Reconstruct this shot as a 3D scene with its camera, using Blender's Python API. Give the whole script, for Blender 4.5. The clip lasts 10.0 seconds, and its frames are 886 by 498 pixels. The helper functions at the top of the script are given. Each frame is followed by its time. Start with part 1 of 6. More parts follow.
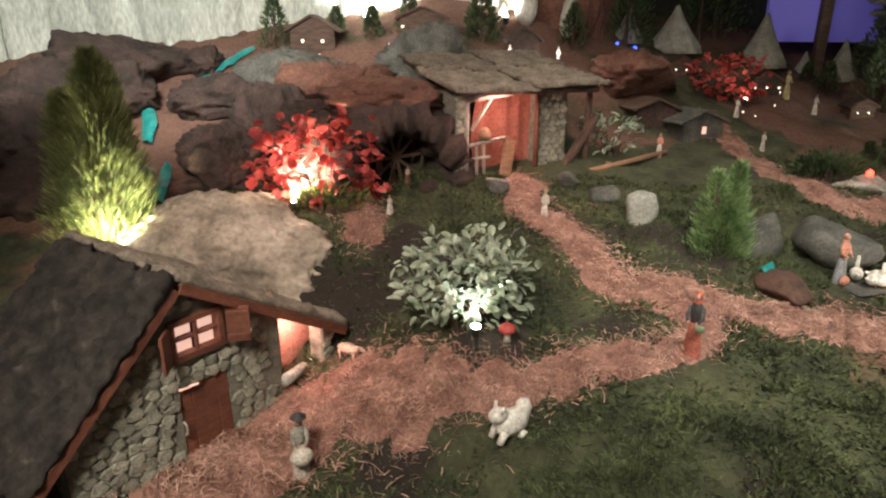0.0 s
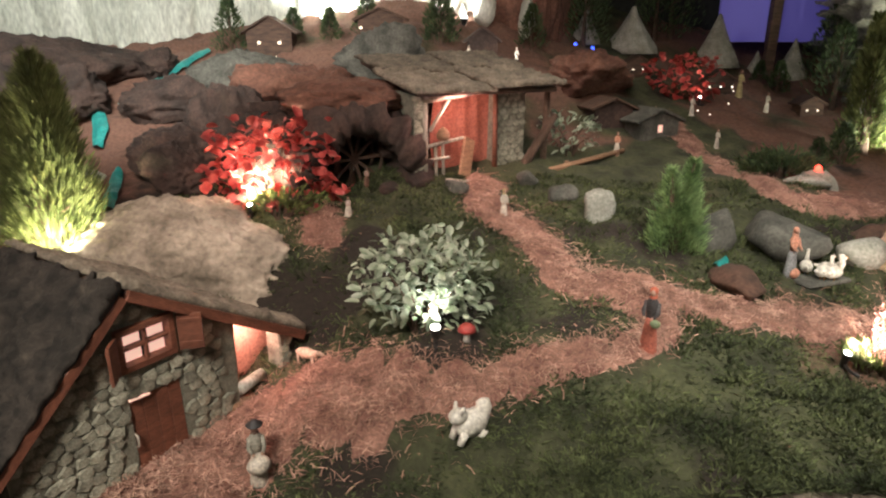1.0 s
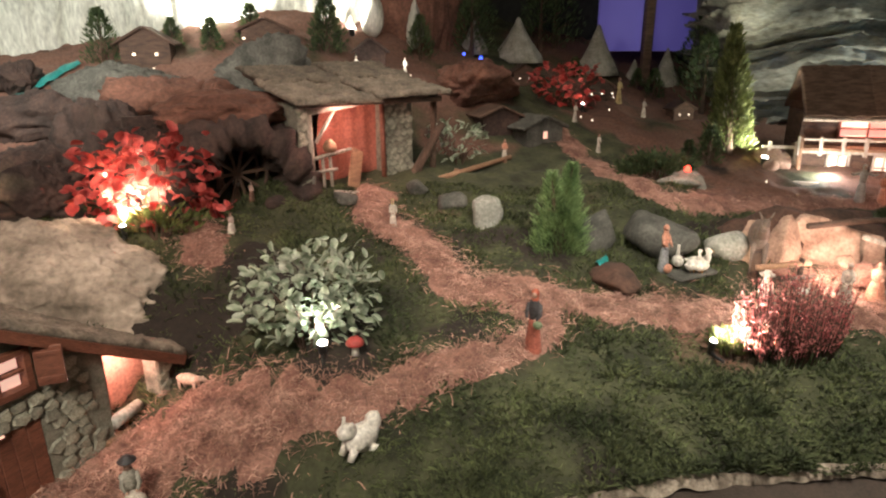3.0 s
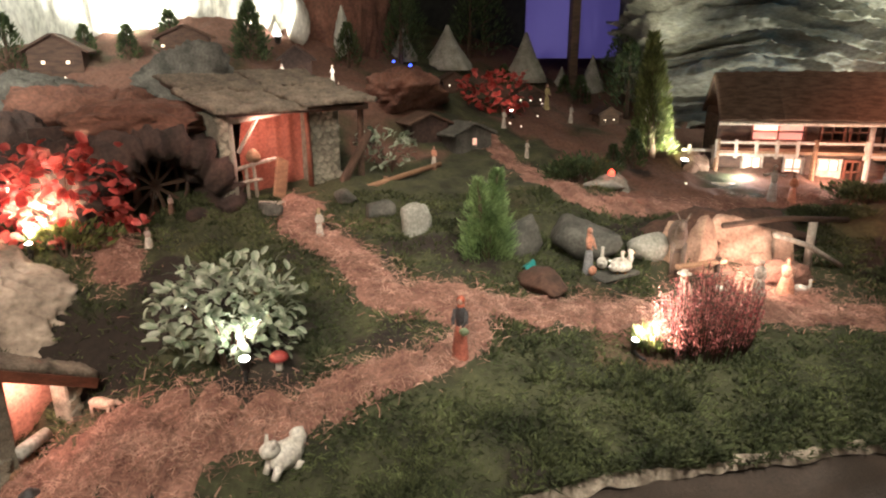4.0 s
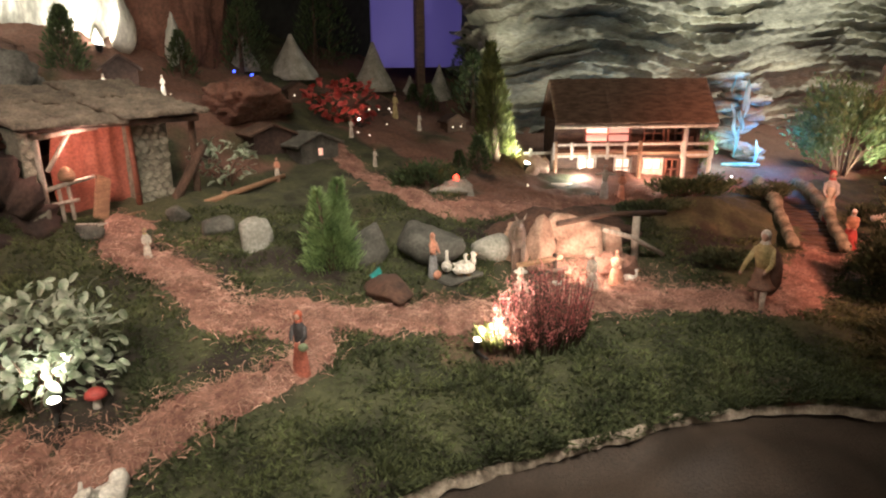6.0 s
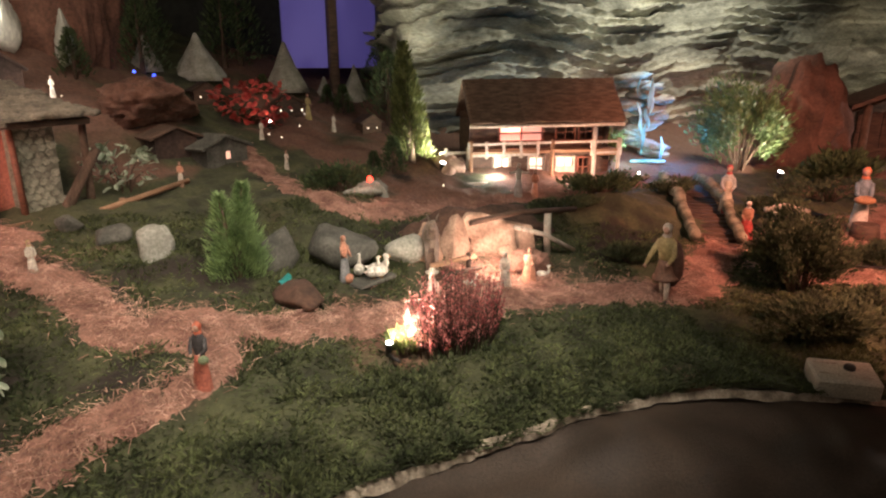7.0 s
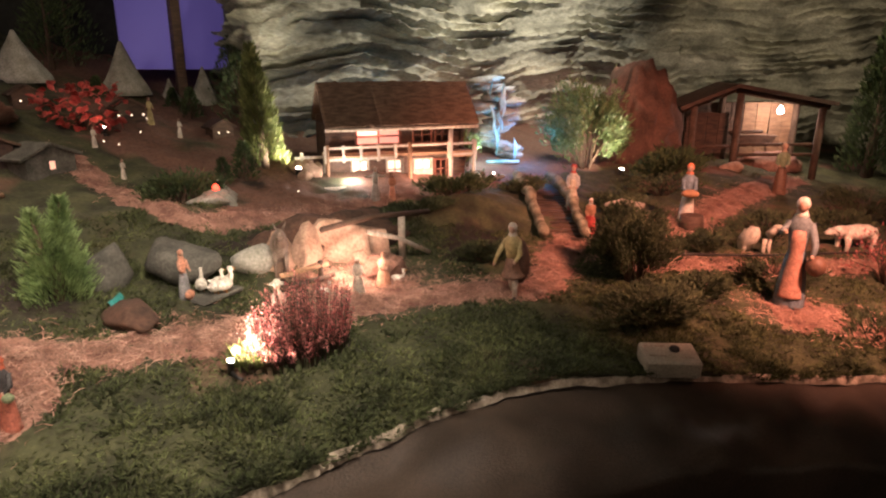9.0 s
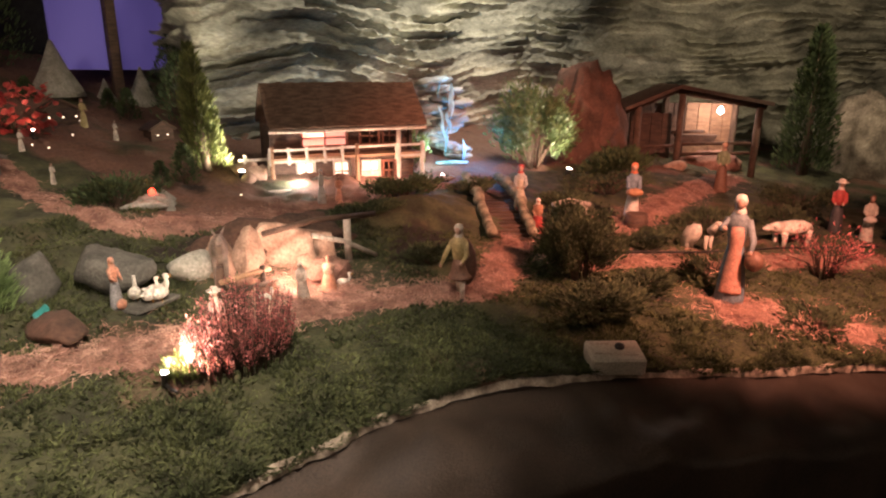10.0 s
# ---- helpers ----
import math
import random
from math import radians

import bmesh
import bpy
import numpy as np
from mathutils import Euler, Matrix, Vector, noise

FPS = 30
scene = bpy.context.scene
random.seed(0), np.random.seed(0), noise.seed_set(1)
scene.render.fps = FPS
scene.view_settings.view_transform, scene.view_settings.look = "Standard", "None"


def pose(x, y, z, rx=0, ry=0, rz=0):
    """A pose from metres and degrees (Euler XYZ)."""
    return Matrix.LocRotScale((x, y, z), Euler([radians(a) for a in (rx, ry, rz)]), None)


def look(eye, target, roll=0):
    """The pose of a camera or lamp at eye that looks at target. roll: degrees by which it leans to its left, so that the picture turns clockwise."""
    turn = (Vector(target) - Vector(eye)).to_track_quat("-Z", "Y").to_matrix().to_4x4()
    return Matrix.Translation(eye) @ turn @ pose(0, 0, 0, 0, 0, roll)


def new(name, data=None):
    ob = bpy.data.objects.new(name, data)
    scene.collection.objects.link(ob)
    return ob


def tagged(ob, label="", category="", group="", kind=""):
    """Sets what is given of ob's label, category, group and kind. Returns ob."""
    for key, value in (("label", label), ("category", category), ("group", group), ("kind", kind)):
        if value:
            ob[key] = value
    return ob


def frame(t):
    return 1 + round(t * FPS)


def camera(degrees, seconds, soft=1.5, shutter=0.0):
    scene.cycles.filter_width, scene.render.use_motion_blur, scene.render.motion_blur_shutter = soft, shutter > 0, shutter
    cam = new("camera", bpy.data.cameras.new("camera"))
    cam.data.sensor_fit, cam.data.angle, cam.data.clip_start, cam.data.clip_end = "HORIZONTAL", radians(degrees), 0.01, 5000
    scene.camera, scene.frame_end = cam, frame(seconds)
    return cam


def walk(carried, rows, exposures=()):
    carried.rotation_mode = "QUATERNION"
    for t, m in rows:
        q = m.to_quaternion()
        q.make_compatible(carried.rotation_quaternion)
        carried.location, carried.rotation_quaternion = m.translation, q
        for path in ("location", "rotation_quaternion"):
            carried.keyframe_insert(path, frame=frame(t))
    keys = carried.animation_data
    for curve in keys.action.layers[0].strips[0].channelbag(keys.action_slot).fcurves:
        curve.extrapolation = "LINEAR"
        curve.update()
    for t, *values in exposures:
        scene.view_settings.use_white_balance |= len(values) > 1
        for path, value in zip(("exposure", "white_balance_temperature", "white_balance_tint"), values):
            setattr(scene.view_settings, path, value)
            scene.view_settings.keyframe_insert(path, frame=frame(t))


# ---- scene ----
cam = camera(69.9, 10.0, soft=2.2)
PATH = [
    (0, (-0.001, 0.003, 1.547), (-0.001, 1.899, 0.91), 0.4),
    (0.5, (0.01, 0.01, 1.546), (0.055, 1.906, 0.909), 0.3),
    (1, (0.028, 0.011, 1.54), (0.128, 1.907, 0.91), 0.2),
    (1.5, (0.038, 0.018, 1.537), (0.199, 1.911, 0.911), 0.2),
    (2, (0.061, 0.016, 1.536), (0.284, 1.905, 0.919), 0.1),
    (2.5, (0.079, 0.011, 1.541), (0.375, 1.892, 0.931), 0.0),
    (4, (0.151, 0.009, 1.542), (0.706, 1.841, 0.96), -0.1),
    (4.5, (0.17, 0.005, 1.539), (0.816, 1.809, 0.967), -0.2),
    (5, (0.19, -0.008, 1.54), (0.929, 1.764, 0.977), -0.3),
    (6.5, (0.275, -0.009, 1.53), (1.3, 1.617, 0.977), -0.3),
    (7, (0.303, -0.018, 1.528), (1.423, 1.544, 0.976), -0.3),
    (7.5, (0.334, -0.025, 1.526), (1.536, 1.475, 0.975), -0.2),
    (8, (0.359, -0.039, 1.529), (1.635, 1.399, 0.977), -0.1),
    (8.5, (0.375, -0.055, 1.535), (1.717, 1.322, 0.982), -0.0),
    (9, (0.388, -0.068, 1.538), (1.795, 1.243, 0.989), 0.1),
    (9.5, (0.409, -0.07, 1.532), (1.865, 1.189, 0.987), 0.1),
    (10, (0.431, -0.076, 1.532), (1.931, 1.13, 0.988), 0.2),
]
walk(cam, [(t, look(eye, target, roll)) for t, eye, target, roll in PATH],
     exposures=[(0, 0.45, 5900, 10), (4, 0.42, 6200, 11), (7.5, 0.32, 6550, 15), (10, 0.48, 6950, 22)])
# ground function
def sm(v):
    v = min(max(v, 0.0), 1.0)
    return v * v * (3 - 2 * v)


def bell(x, y, cx, cy, rx, ry):
    return math.exp(-((x - cx) / rx) ** 2 - ((y - cy) / ry) ** 2)


def ground(x, y):
    """Height of the landscape, without its small relief."""
    z = 0.66 + (0.25 - 0.04 * min(max(x, 0), 2.5)) * (y - 1.05)
    z -= 0.19 * math.exp(-((x + 0.45) / 0.42) ** 2) * sm((2.0 - y) / 0.35) + 0.13 * bell(x, y, 0.1, 1.2, 0.35, 0.22)
    z += 0.065 * max(0.0, y - 3) ** 2
    z += 0.2 * math.exp(-((x - 0.1) / 1.1) ** 2) * sm((y - 2.85) / 0.75)
    z += 0.10 * bell(x, y, 2.85, 2.0, 0.4, 0.22) + 0.06 * bell(x, y, 1.5, 2.4, 0.35, 0.2)
    z -= 0.05 * bell(x, y, 1.95, 1.72, 0.3, 0.16)
    return z


def edge(x):
    """The front rim of the landscape: its y at x."""
    return 1.06 - 0.03 * sm((x - 0.4) / 1.0) - 0.06 * sm((x - 1.2) / 0.6) - 0.39 * (x - 1.85 + math.sqrt((x - 1.85) ** 2 + 0.03)) + 0.008 * math.sin(9 * x) + 0.002 * math.sin(23 * x)
# end ground

# ---- world and lamps ----
world = bpy.data.worlds.new("dim_room")
scene.world = world
world.use_nodes = True
world.node_tree.nodes["Background"].inputs[0].default_value = (0.5, 0.42, 0.33, 1)
world.node_tree.nodes["Background"].inputs[1].default_value = 0.02


def lamp(name, at, watts, colour, size=0.02):
    data = bpy.data.lights.new(name, "POINT")
    data.energy, data.color, data.shadow_soft_size = watts, colour, size
    ob = new(name, data)
    ob.location = at
    return ob


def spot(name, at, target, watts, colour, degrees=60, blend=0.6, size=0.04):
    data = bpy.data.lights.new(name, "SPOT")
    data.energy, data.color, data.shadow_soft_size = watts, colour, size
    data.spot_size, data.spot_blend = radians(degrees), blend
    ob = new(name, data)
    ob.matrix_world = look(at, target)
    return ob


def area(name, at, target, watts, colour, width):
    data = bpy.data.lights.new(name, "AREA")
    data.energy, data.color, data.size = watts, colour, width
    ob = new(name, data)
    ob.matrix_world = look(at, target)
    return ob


WARM, WHITE, PINK = (1.0, 0.72, 0.48), (1.0, 0.93, 0.8), (1.0, 0.55, 0.42)
# unseen overhead lamps, assumed for the hall and aimed to brighten dark regions
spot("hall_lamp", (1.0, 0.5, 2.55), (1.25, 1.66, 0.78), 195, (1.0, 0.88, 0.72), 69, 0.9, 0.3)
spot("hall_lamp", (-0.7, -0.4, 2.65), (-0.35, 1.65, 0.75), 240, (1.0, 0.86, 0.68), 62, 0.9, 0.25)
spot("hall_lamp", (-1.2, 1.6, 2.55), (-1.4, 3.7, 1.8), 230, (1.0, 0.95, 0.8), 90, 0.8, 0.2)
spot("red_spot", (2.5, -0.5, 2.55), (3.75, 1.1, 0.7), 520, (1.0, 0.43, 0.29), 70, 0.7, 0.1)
# two panels added as fill: the front cloth, then the far slope
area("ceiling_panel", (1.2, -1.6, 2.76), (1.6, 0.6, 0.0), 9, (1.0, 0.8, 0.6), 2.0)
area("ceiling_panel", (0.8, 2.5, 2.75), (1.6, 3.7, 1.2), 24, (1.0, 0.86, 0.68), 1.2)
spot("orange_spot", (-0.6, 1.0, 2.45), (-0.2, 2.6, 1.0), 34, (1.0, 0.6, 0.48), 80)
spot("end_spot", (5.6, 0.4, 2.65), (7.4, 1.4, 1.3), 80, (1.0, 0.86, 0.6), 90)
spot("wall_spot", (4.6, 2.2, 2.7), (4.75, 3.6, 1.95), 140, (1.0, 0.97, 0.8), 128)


# ---- materials ----
def mat(name, c1, c2, scale=20.0, rough=0.8, bump=0.3, fine=6.0, stretch=(1, 1, 1), metal=0.0, vary=0.0, see=0.0, edges=(0.35, 0.65), third=None, island=False):
    """Two colours mixed by a coarse noise, a finer noise for tone and relief. vary: tone by object; see: light let through."""
    m = bpy.data.materials.new(name)
    m.use_nodes = True
    t = m.node_tree
    n, l = t.nodes, t.links
    b = n["Principled BSDF"]
    co, mp = n.new("ShaderNodeTexCoord"), n.new("ShaderNodeMapping")
    l.new(co.outputs["Object"], mp.inputs["Vector"])
    mp.inputs["Scale"].default_value = stretch
    big, small = n.new("ShaderNodeTexNoise"), n.new("ShaderNodeTexNoise")
    for node, s in ((big, scale), (small, scale * fine)):
        node.inputs["Scale"].default_value, node.inputs["Detail"].default_value = s, 5
        l.new(mp.outputs["Vector"], node.inputs["Vector"])
    ramp = n.new("ShaderNodeValToRGB")
    e = ramp.color_ramp.elements
    e[0].position, e[0].color = edges[0], (*c1, 1)
    e[1].position, e[1].color = edges[1], (*c2, 1)
    if third:
        x = e.new(0.5 * (edges[1] + 1))
        x.color = (*third, 1)
    l.new(big.outputs["Fac"], ramp.inputs["Fac"])
    tone = n.new("ShaderNodeMapRange")
    tone.inputs["From Min"].default_value, tone.inputs["From Max"].default_value = 0.25, 0.75
    tone.inputs["To Min"].default_value, tone.inputs["To Max"].default_value = 0.62, 1.3
    l.new(small.outputs["Fac"], tone.inputs["Value"])
    hsv = n.new("ShaderNodeHueSaturation")
    l.new(ramp.outputs["Color"], hsv.inputs["Color"])
    value = tone.outputs["Result"]
    if vary:
        src = n.new("ShaderNodeNewGeometry").outputs["Random Per Island"] if island else n.new("ShaderNodeObjectInfo").outputs["Random"]
        r = n.new("ShaderNodeMapRange")
        r.inputs["To Min"].default_value, r.inputs["To Max"].default_value = 1 - vary, 1 + vary
        l.new(src, r.inputs["Value"])
        mul = n.new("ShaderNodeMath")
        mul.operation = "MULTIPLY"
        l.new(value, mul.inputs[0]), l.new(r.outputs["Result"], mul.inputs[1])
        value = mul.outputs[0]
    l.new(value, hsv.inputs["Value"])
    l.new(hsv.outputs["Color"], b.inputs["Base Color"])
    b.inputs["Roughness"].default_value, b.inputs["Metallic"].default_value = rough, metal
    if bump:
        bp = n.new("ShaderNodeBump")
        bp.inputs["Strength"].default_value, bp.inputs["Distance"].default_value = bump, 0.004
        l.new(small.outputs["Fac"], bp.inputs["Height"])
        l.new(bp.outputs["Normal"], b.inputs["Normal"])
    if see:
        tr, mix = n.new("ShaderNodeBsdfTranslucent"), n.new("ShaderNodeMixShader")
        l.new(hsv.outputs["Color"], tr.inputs["Color"])
        mix.inputs["Fac"].default_value = see
        l.new(b.outputs[0], mix.inputs[1]), l.new(tr.outputs[0], mix.inputs[2])
        l.new(mix.outputs[0], n["Material Output"].inputs["Surface"])
    return m


def glow(name, colour, strength):
    m = bpy.data.materials.new(name)
    m.use_nodes = True
    b = m.node_tree.nodes["Principled BSDF"]
    b.inputs["Base Color"].default_value = (*colour, 1)
    b.inputs["Emission Color"].default_value = (*colour, 1)
    b.inputs["Emission Strength"].default_value = strength
    return m


MOSS = mat("moss", (0.024, 0.026, 0.012), (0.075, 0.08, 0.036), 7, 0.95, 1.0, 9, third=(0.1, 0.085, 0.05))
BLADES = mat("moss_blades", (0.038, 0.05, 0.018), (0.115, 0.135, 0.055), 6, 0.9, 0, 10, vary=0.6, see=0.25, island=True, third=(0.13, 0.115, 0.06))
SHAVINGS = mat("wood_shavings", (0.17, 0.08, 0.058), (0.38, 0.205, 0.152), 13, 0.9, 1.0, 8)
STRAW = mat("straw", (0.26, 0.13, 0.095), (0.52, 0.32, 0.24), 11, 0.8, 0, 4, vary=0.5, island=True)
EARTH = mat("earth", (0.05, 0.03, 0.02), (0.12, 0.06, 0.04), 8, 0.95, 0.7, 8)
REDEARTH = mat("red_earth", (0.1, 0.045, 0.03), (0.19, 0.09, 0.06), 7, 0.95, 0.7, 8)
ROCK = mat("rock", (0.17, 0.14, 0.105), (0.44, 0.37, 0.29), 8, 0.9, 1.0, 7, third=(0.66, 0.58, 0.48))
GREYROCK = mat("grey_rock", (0.055, 0.055, 0.045), (0.13, 0.125, 0.105), 12, 0.9, 0.7, 8)
PALEROCK = mat("pale_rock", (0.24, 0.24, 0.2), (0.38, 0.37, 0.32), 12, 0.9, 0.6, 8)
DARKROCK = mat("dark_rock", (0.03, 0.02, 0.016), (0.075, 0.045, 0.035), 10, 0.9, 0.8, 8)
STONEWALL = mat("house_stone", (0.17, 0.165, 0.125), (0.4, 0.38, 0.295), 30, 0.92, 0.9, 7, vary=0.3)
MORTAR = mat("mortar", (0.15, 0.145, 0.11), (0.26, 0.245, 0.19), 40, 0.95, 0.5, 5)
ROOFDARK = mat("dark_roof", (0.012, 0.01, 0.008), (0.045, 0.036, 0.029), 22, 0.95, 1.0, 6, third=(0.12, 0.1, 0.075))
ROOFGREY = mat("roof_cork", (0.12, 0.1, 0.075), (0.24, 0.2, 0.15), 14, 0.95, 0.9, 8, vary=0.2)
REDWOOD = mat("stained_wood", (0.13, 0.045, 0.025), (0.22, 0.08, 0.045), 10, 0.6, 0.4, 8, (1, 1, 6), vary=0.12)
WOOD = mat("wood", (0.22, 0.12, 0.07), (0.36, 0.21, 0.12), 12, 0.7, 0.4, 8, (1, 1, 5), vary=0.15)
DARKWOOD = mat("dark_wood", (0.05, 0.028, 0.018), (0.11, 0.062, 0.04), 14, 0.75, 0.5, 8, (1, 1, 4), vary=0.2)
GREYWOOD = mat("grey_wood", (0.36, 0.31, 0.25), (0.55, 0.48, 0.4), 14, 0.8, 0.4, 8, (4, 1, 1), vary=0.15)
BARK = mat("bark", (0.07, 0.045, 0.03), (0.16, 0.1, 0.07), 24, 0.95, 1.0, 6, (1, 1, 0.4))
MOSSLOG = mat("mossy_log", (0.12, 0.1, 0.06), (0.34, 0.29, 0.2), 20, 0.95, 1.0, 6)
CURTAIN = mat("orange_cloth", (0.27, 0.085, 0.055), (0.36, 0.125, 0.085), 9, 0.8, 0.3, 12)
PLASTER = mat("pale_plaster", (0.5, 0.42, 0.34), (0.62, 0.53, 0.44), 14, 0.9, 0.4, 7)
CLOTH = mat("brown_cloth", (0.036, 0.025, 0.017), (0.074, 0.052, 0.037), 5, 0.6, 0.6, 30)
RIM = mat("pale_paper_rim", (0.17, 0.135, 0.1), (0.46, 0.39, 0.3), 24, 0.85, 0.6, 6)
WHITEPAPER = mat("white_rock_paper", (0.46, 0.47, 0.4), (0.66, 0.66, 0.58), 5, 0.85, 0.6, 12, (1, 1, 0.35), third=(0.74, 0.73, 0.66))
ROCKPAPER = mat("layered_rock_paper", (0.14, 0.14, 0.11), (0.46, 0.45, 0.36), 3.5, 0.85, 0.7, 14, (0.5, 1, 1.6), third=(0.62, 0.6, 0.5))
NIGHT = mat("dark_wall", (0.018, 0.02, 0.016), (0.04, 0.04, 0.032), 2.5, 0.9, 0.4, 10)
PORCELAIN = mat("white_porcelain", (0.62, 0.58, 0.5), (0.78, 0.74, 0.66), 30, 0.35, 0.1, 4)
IVORY = mat("ivory_plastic", (0.42, 0.38, 0.3), (0.5, 0.46, 0.37), 20, 0.5, 0.1, 8)
BLACK = mat("black_plastic", (0.012, 0.012, 0.012), (0.03, 0.028, 0.026), 30, 0.4, 0.1, 5)
PEACHROCK = mat("peach_rock", (0.27, 0.165, 0.115), (0.48, 0.33, 0.245), 13, 0.9, 0.6, 7)
SKIN = mat("painted_flesh", (0.4, 0.23, 0.165), (0.5, 0.31, 0.23), 60, 0.5, 0, 4)
PAINTS = {}


def paint(c):
    """A figure's paint of that colour, with worn, dusty tone."""
    if c not in PAINTS:
        PAINTS[c] = mat("figure_paint", tuple(0.75 * v for v in c), tuple(min(1, 1.15 * v) for v in c), 45, 0.6, 0.25, 4)
    return PAINTS[c]


LEAF = mat("variegated_leaf", (0.18, 0.25, 0.15), (0.58, 0.62, 0.49), 26, 0.42, 0.15, 3, vary=0.25, see=0.2)
LEAFBACK = mat("small_leaf", (0.07, 0.12, 0.04), (0.16, 0.22, 0.09), 30, 0.5, 0, 3, vary=0.3, see=0.25, island=True)
REDLEAF = mat("red_leaf", (0.38, 0.04, 0.038), (0.66, 0.15, 0.125), 22, 0.45, 0.15, 3, vary=0.3, see=0.3)
NEEDLE = mat("conifer_needles", (0.12, 0.2, 0.07), (0.28, 0.4, 0.16), 16, 0.7, 0, 4, vary=0.4, see=0.25, island=True)
DARKNEEDLE = mat("dark_conifer_needles", (0.03, 0.055, 0.02), (0.08, 0.11, 0.04), 16, 0.8, 0, 4, vary=0.4, see=0.2, island=True)
OLIVE = mat("olive_needles", (0.07, 0.09, 0.025), (0.17, 0.19, 0.06), 12, 0.8, 0, 4, vary=0.4, see=0.3, island=True)
HEATH = mat("heather_flowers", (0.42, 0.085, 0.09), (0.66, 0.25, 0.23), 20, 0.7, 0, 4, vary=0.5, see=0.35, island=True)
TEAL = mat("teal_paint", (0.02, 0.2, 0.19), (0.05, 0.34, 0.31), 14, 0.35, 0.3, 8)
WINDOWGLOW = glow("lit_window", (1.0, 0.58, 0.42), 0.62)
LENS = glow("lamp_lens", (1.0, 0.93, 0.78), 30.0)
DOT = glow("tiny_bulb", (1.0, 0.82, 0.6), 2.0)
PINKGLOW = glow("pink_curtain_light", (1.0, 0.42, 0.32), 0.7)
CHALETGLOW = glow("chalet_window_light", (1.0, 0.74, 0.58), 1.3)
BLUEGLOW = glow("blue_lit_panel", (0.15, 0.125, 0.48), 0.15)
BLUEBULB = glow("blue_bulb", (0.05, 0.1, 1.0), 3.0)
REDBULB = glow("red_bulb", (1.0, 0.06, 0.03), 4.0)


# ---- builders ----
class Build:
    """Collects faces of one mesh, with a material slot for each face."""

    def __init__(self):
        self.v, self.f, self.m, self.slots, self.smooth = [], [], [], [], []

    def add(self, verts, faces, material, smooth=False, at=None):
        if material not in self.slots:
            self.slots.append(material)
        k, base = self.slots.index(material), len(self.v)
        self.v += [tuple(at @ Vector(p)) for p in verts] if at else [tuple(p) for p in verts]
        self.f += [tuple(base + i for i in f) for f in faces]
        self.m += [k] * len(faces)
        self.smooth += [smooth] * len(faces)
        return self

    def box(self, c, size, material, at=None, bevel=0.12, turn=(0, 0, 0), rough=0.0):
        """A box with cut edges. bevel: share of its least side."""
        h = [s / 2 for s in size]
        b = bevel * min(size)
        r = pose(*c, *turn)
        verts, ids = [], {}
        for sx in (-1, 1):
            for sy in (-1, 1):
                for sz in (-1, 1):
                    j = Vector([random.uniform(-rough, rough) for _ in range(3)])
                    for a in range(3):
                        p = Vector((sx * h[0], sy * h[1], sz * h[2])) + j
                        for o in range(3):
                            if o != a:
                                p[o] -= (sx, sy, sz)[o] * b
                        ids[sx, sy, sz, a] = len(verts)
                        verts.append(r @ p)
        faces = []
        S = (-1, 1)
        for a in range(3):
            u, w = (a + 1) % 3, (a + 2) % 3
            for s in S:
                q = []
                for su, sw in ((-1, -1), (1, -1), (1, 1), (-1, 1)):
                    k = [0, 0, 0]
                    k[a], k[u], k[w] = s, su, sw
                    q.append(ids[k[0], k[1], k[2], a])
                faces.append(q if s > 0 else q[::-1])
            for su in S:
                for sw in S:
                    k0, k1 = [0, 0, 0], [0, 0, 0]
                    k0[a], k0[u], k0[w] = -1, su, sw
                    k1[a], k1[u], k1[w] = 1, su, sw
                    q = [ids[(*k0, u)], ids[(*k1, u)], ids[(*k1, w)], ids[(*k0, w)]]
                    faces.append(q if su * sw > 0 else q[::-1])
        for sx in S:
            for sy in S:
                for sz in S:
                    q = [ids[sx, sy, sz, a] for a in range(3)]
                    faces.append(q if sx * sy * sz > 0 else q[::-1])
        return self.add(verts, faces, material, False, at)

    def tube(self, pts, radii, material, n=8, at=None, flat=1.0, smooth=True):
        """A round bar along points. flat: its thickness across."""
        pts = [Vector(p) for p in pts]
        if not hasattr(radii, "__len__"):
            radii = [radii] * len(pts)
        verts, faces = [], []
        ref = Vector((0.31, 0.87, 0.38))
        for i, p in enumerate(pts):
            d = (pts[min(i + 1, len(pts) - 1)] - pts[max(i - 1, 0)]).normalized()
            u = d.cross(ref).normalized()
            w = d.cross(u)
            for k in range(n):
                a = math.tau * k / n
                verts.append(p + radii[i] * (math.cos(a) * u + math.sin(a) * flat * w))
        for i in range(len(pts) - 1):
            for k in range(n):
                a, b = i * n + k, i * n + (k + 1) % n
                faces.append((a, b, b + n, a + n))
        faces += [tuple(range(n))[::-1], tuple(range((len(pts) - 1) * n, len(pts) * n))]
        return self.add(verts, faces, material, smooth, at)

    def lathe(self, profile, material, c=(0, 0, 0), n=14, squash=1.0, wave=0.0, folds=7, at=None):
        """A turned form of (radius, height) pairs; wave: folds round it."""
        verts, faces = [], []
        for r, z in profile:
            for k in range(n):
                a = math.tau * k / n
                q = r * (1 + wave * math.sin(folds * a + 9 * z))
                verts.append((c[0] + q * math.cos(a), c[1] + squash * q * math.sin(a), c[2] + z))
        for i in range(len(profile) - 1):
            for k in range(n):
                a, b = i * n + k, i * n + (k + 1) % n
                faces.append((a, b, b + n, a + n))
        faces += [tuple(range(n))[::-1], tuple(range((len(profile) - 1) * n, len(profile) * n))]
        return self.add(verts, faces, material, True, at)

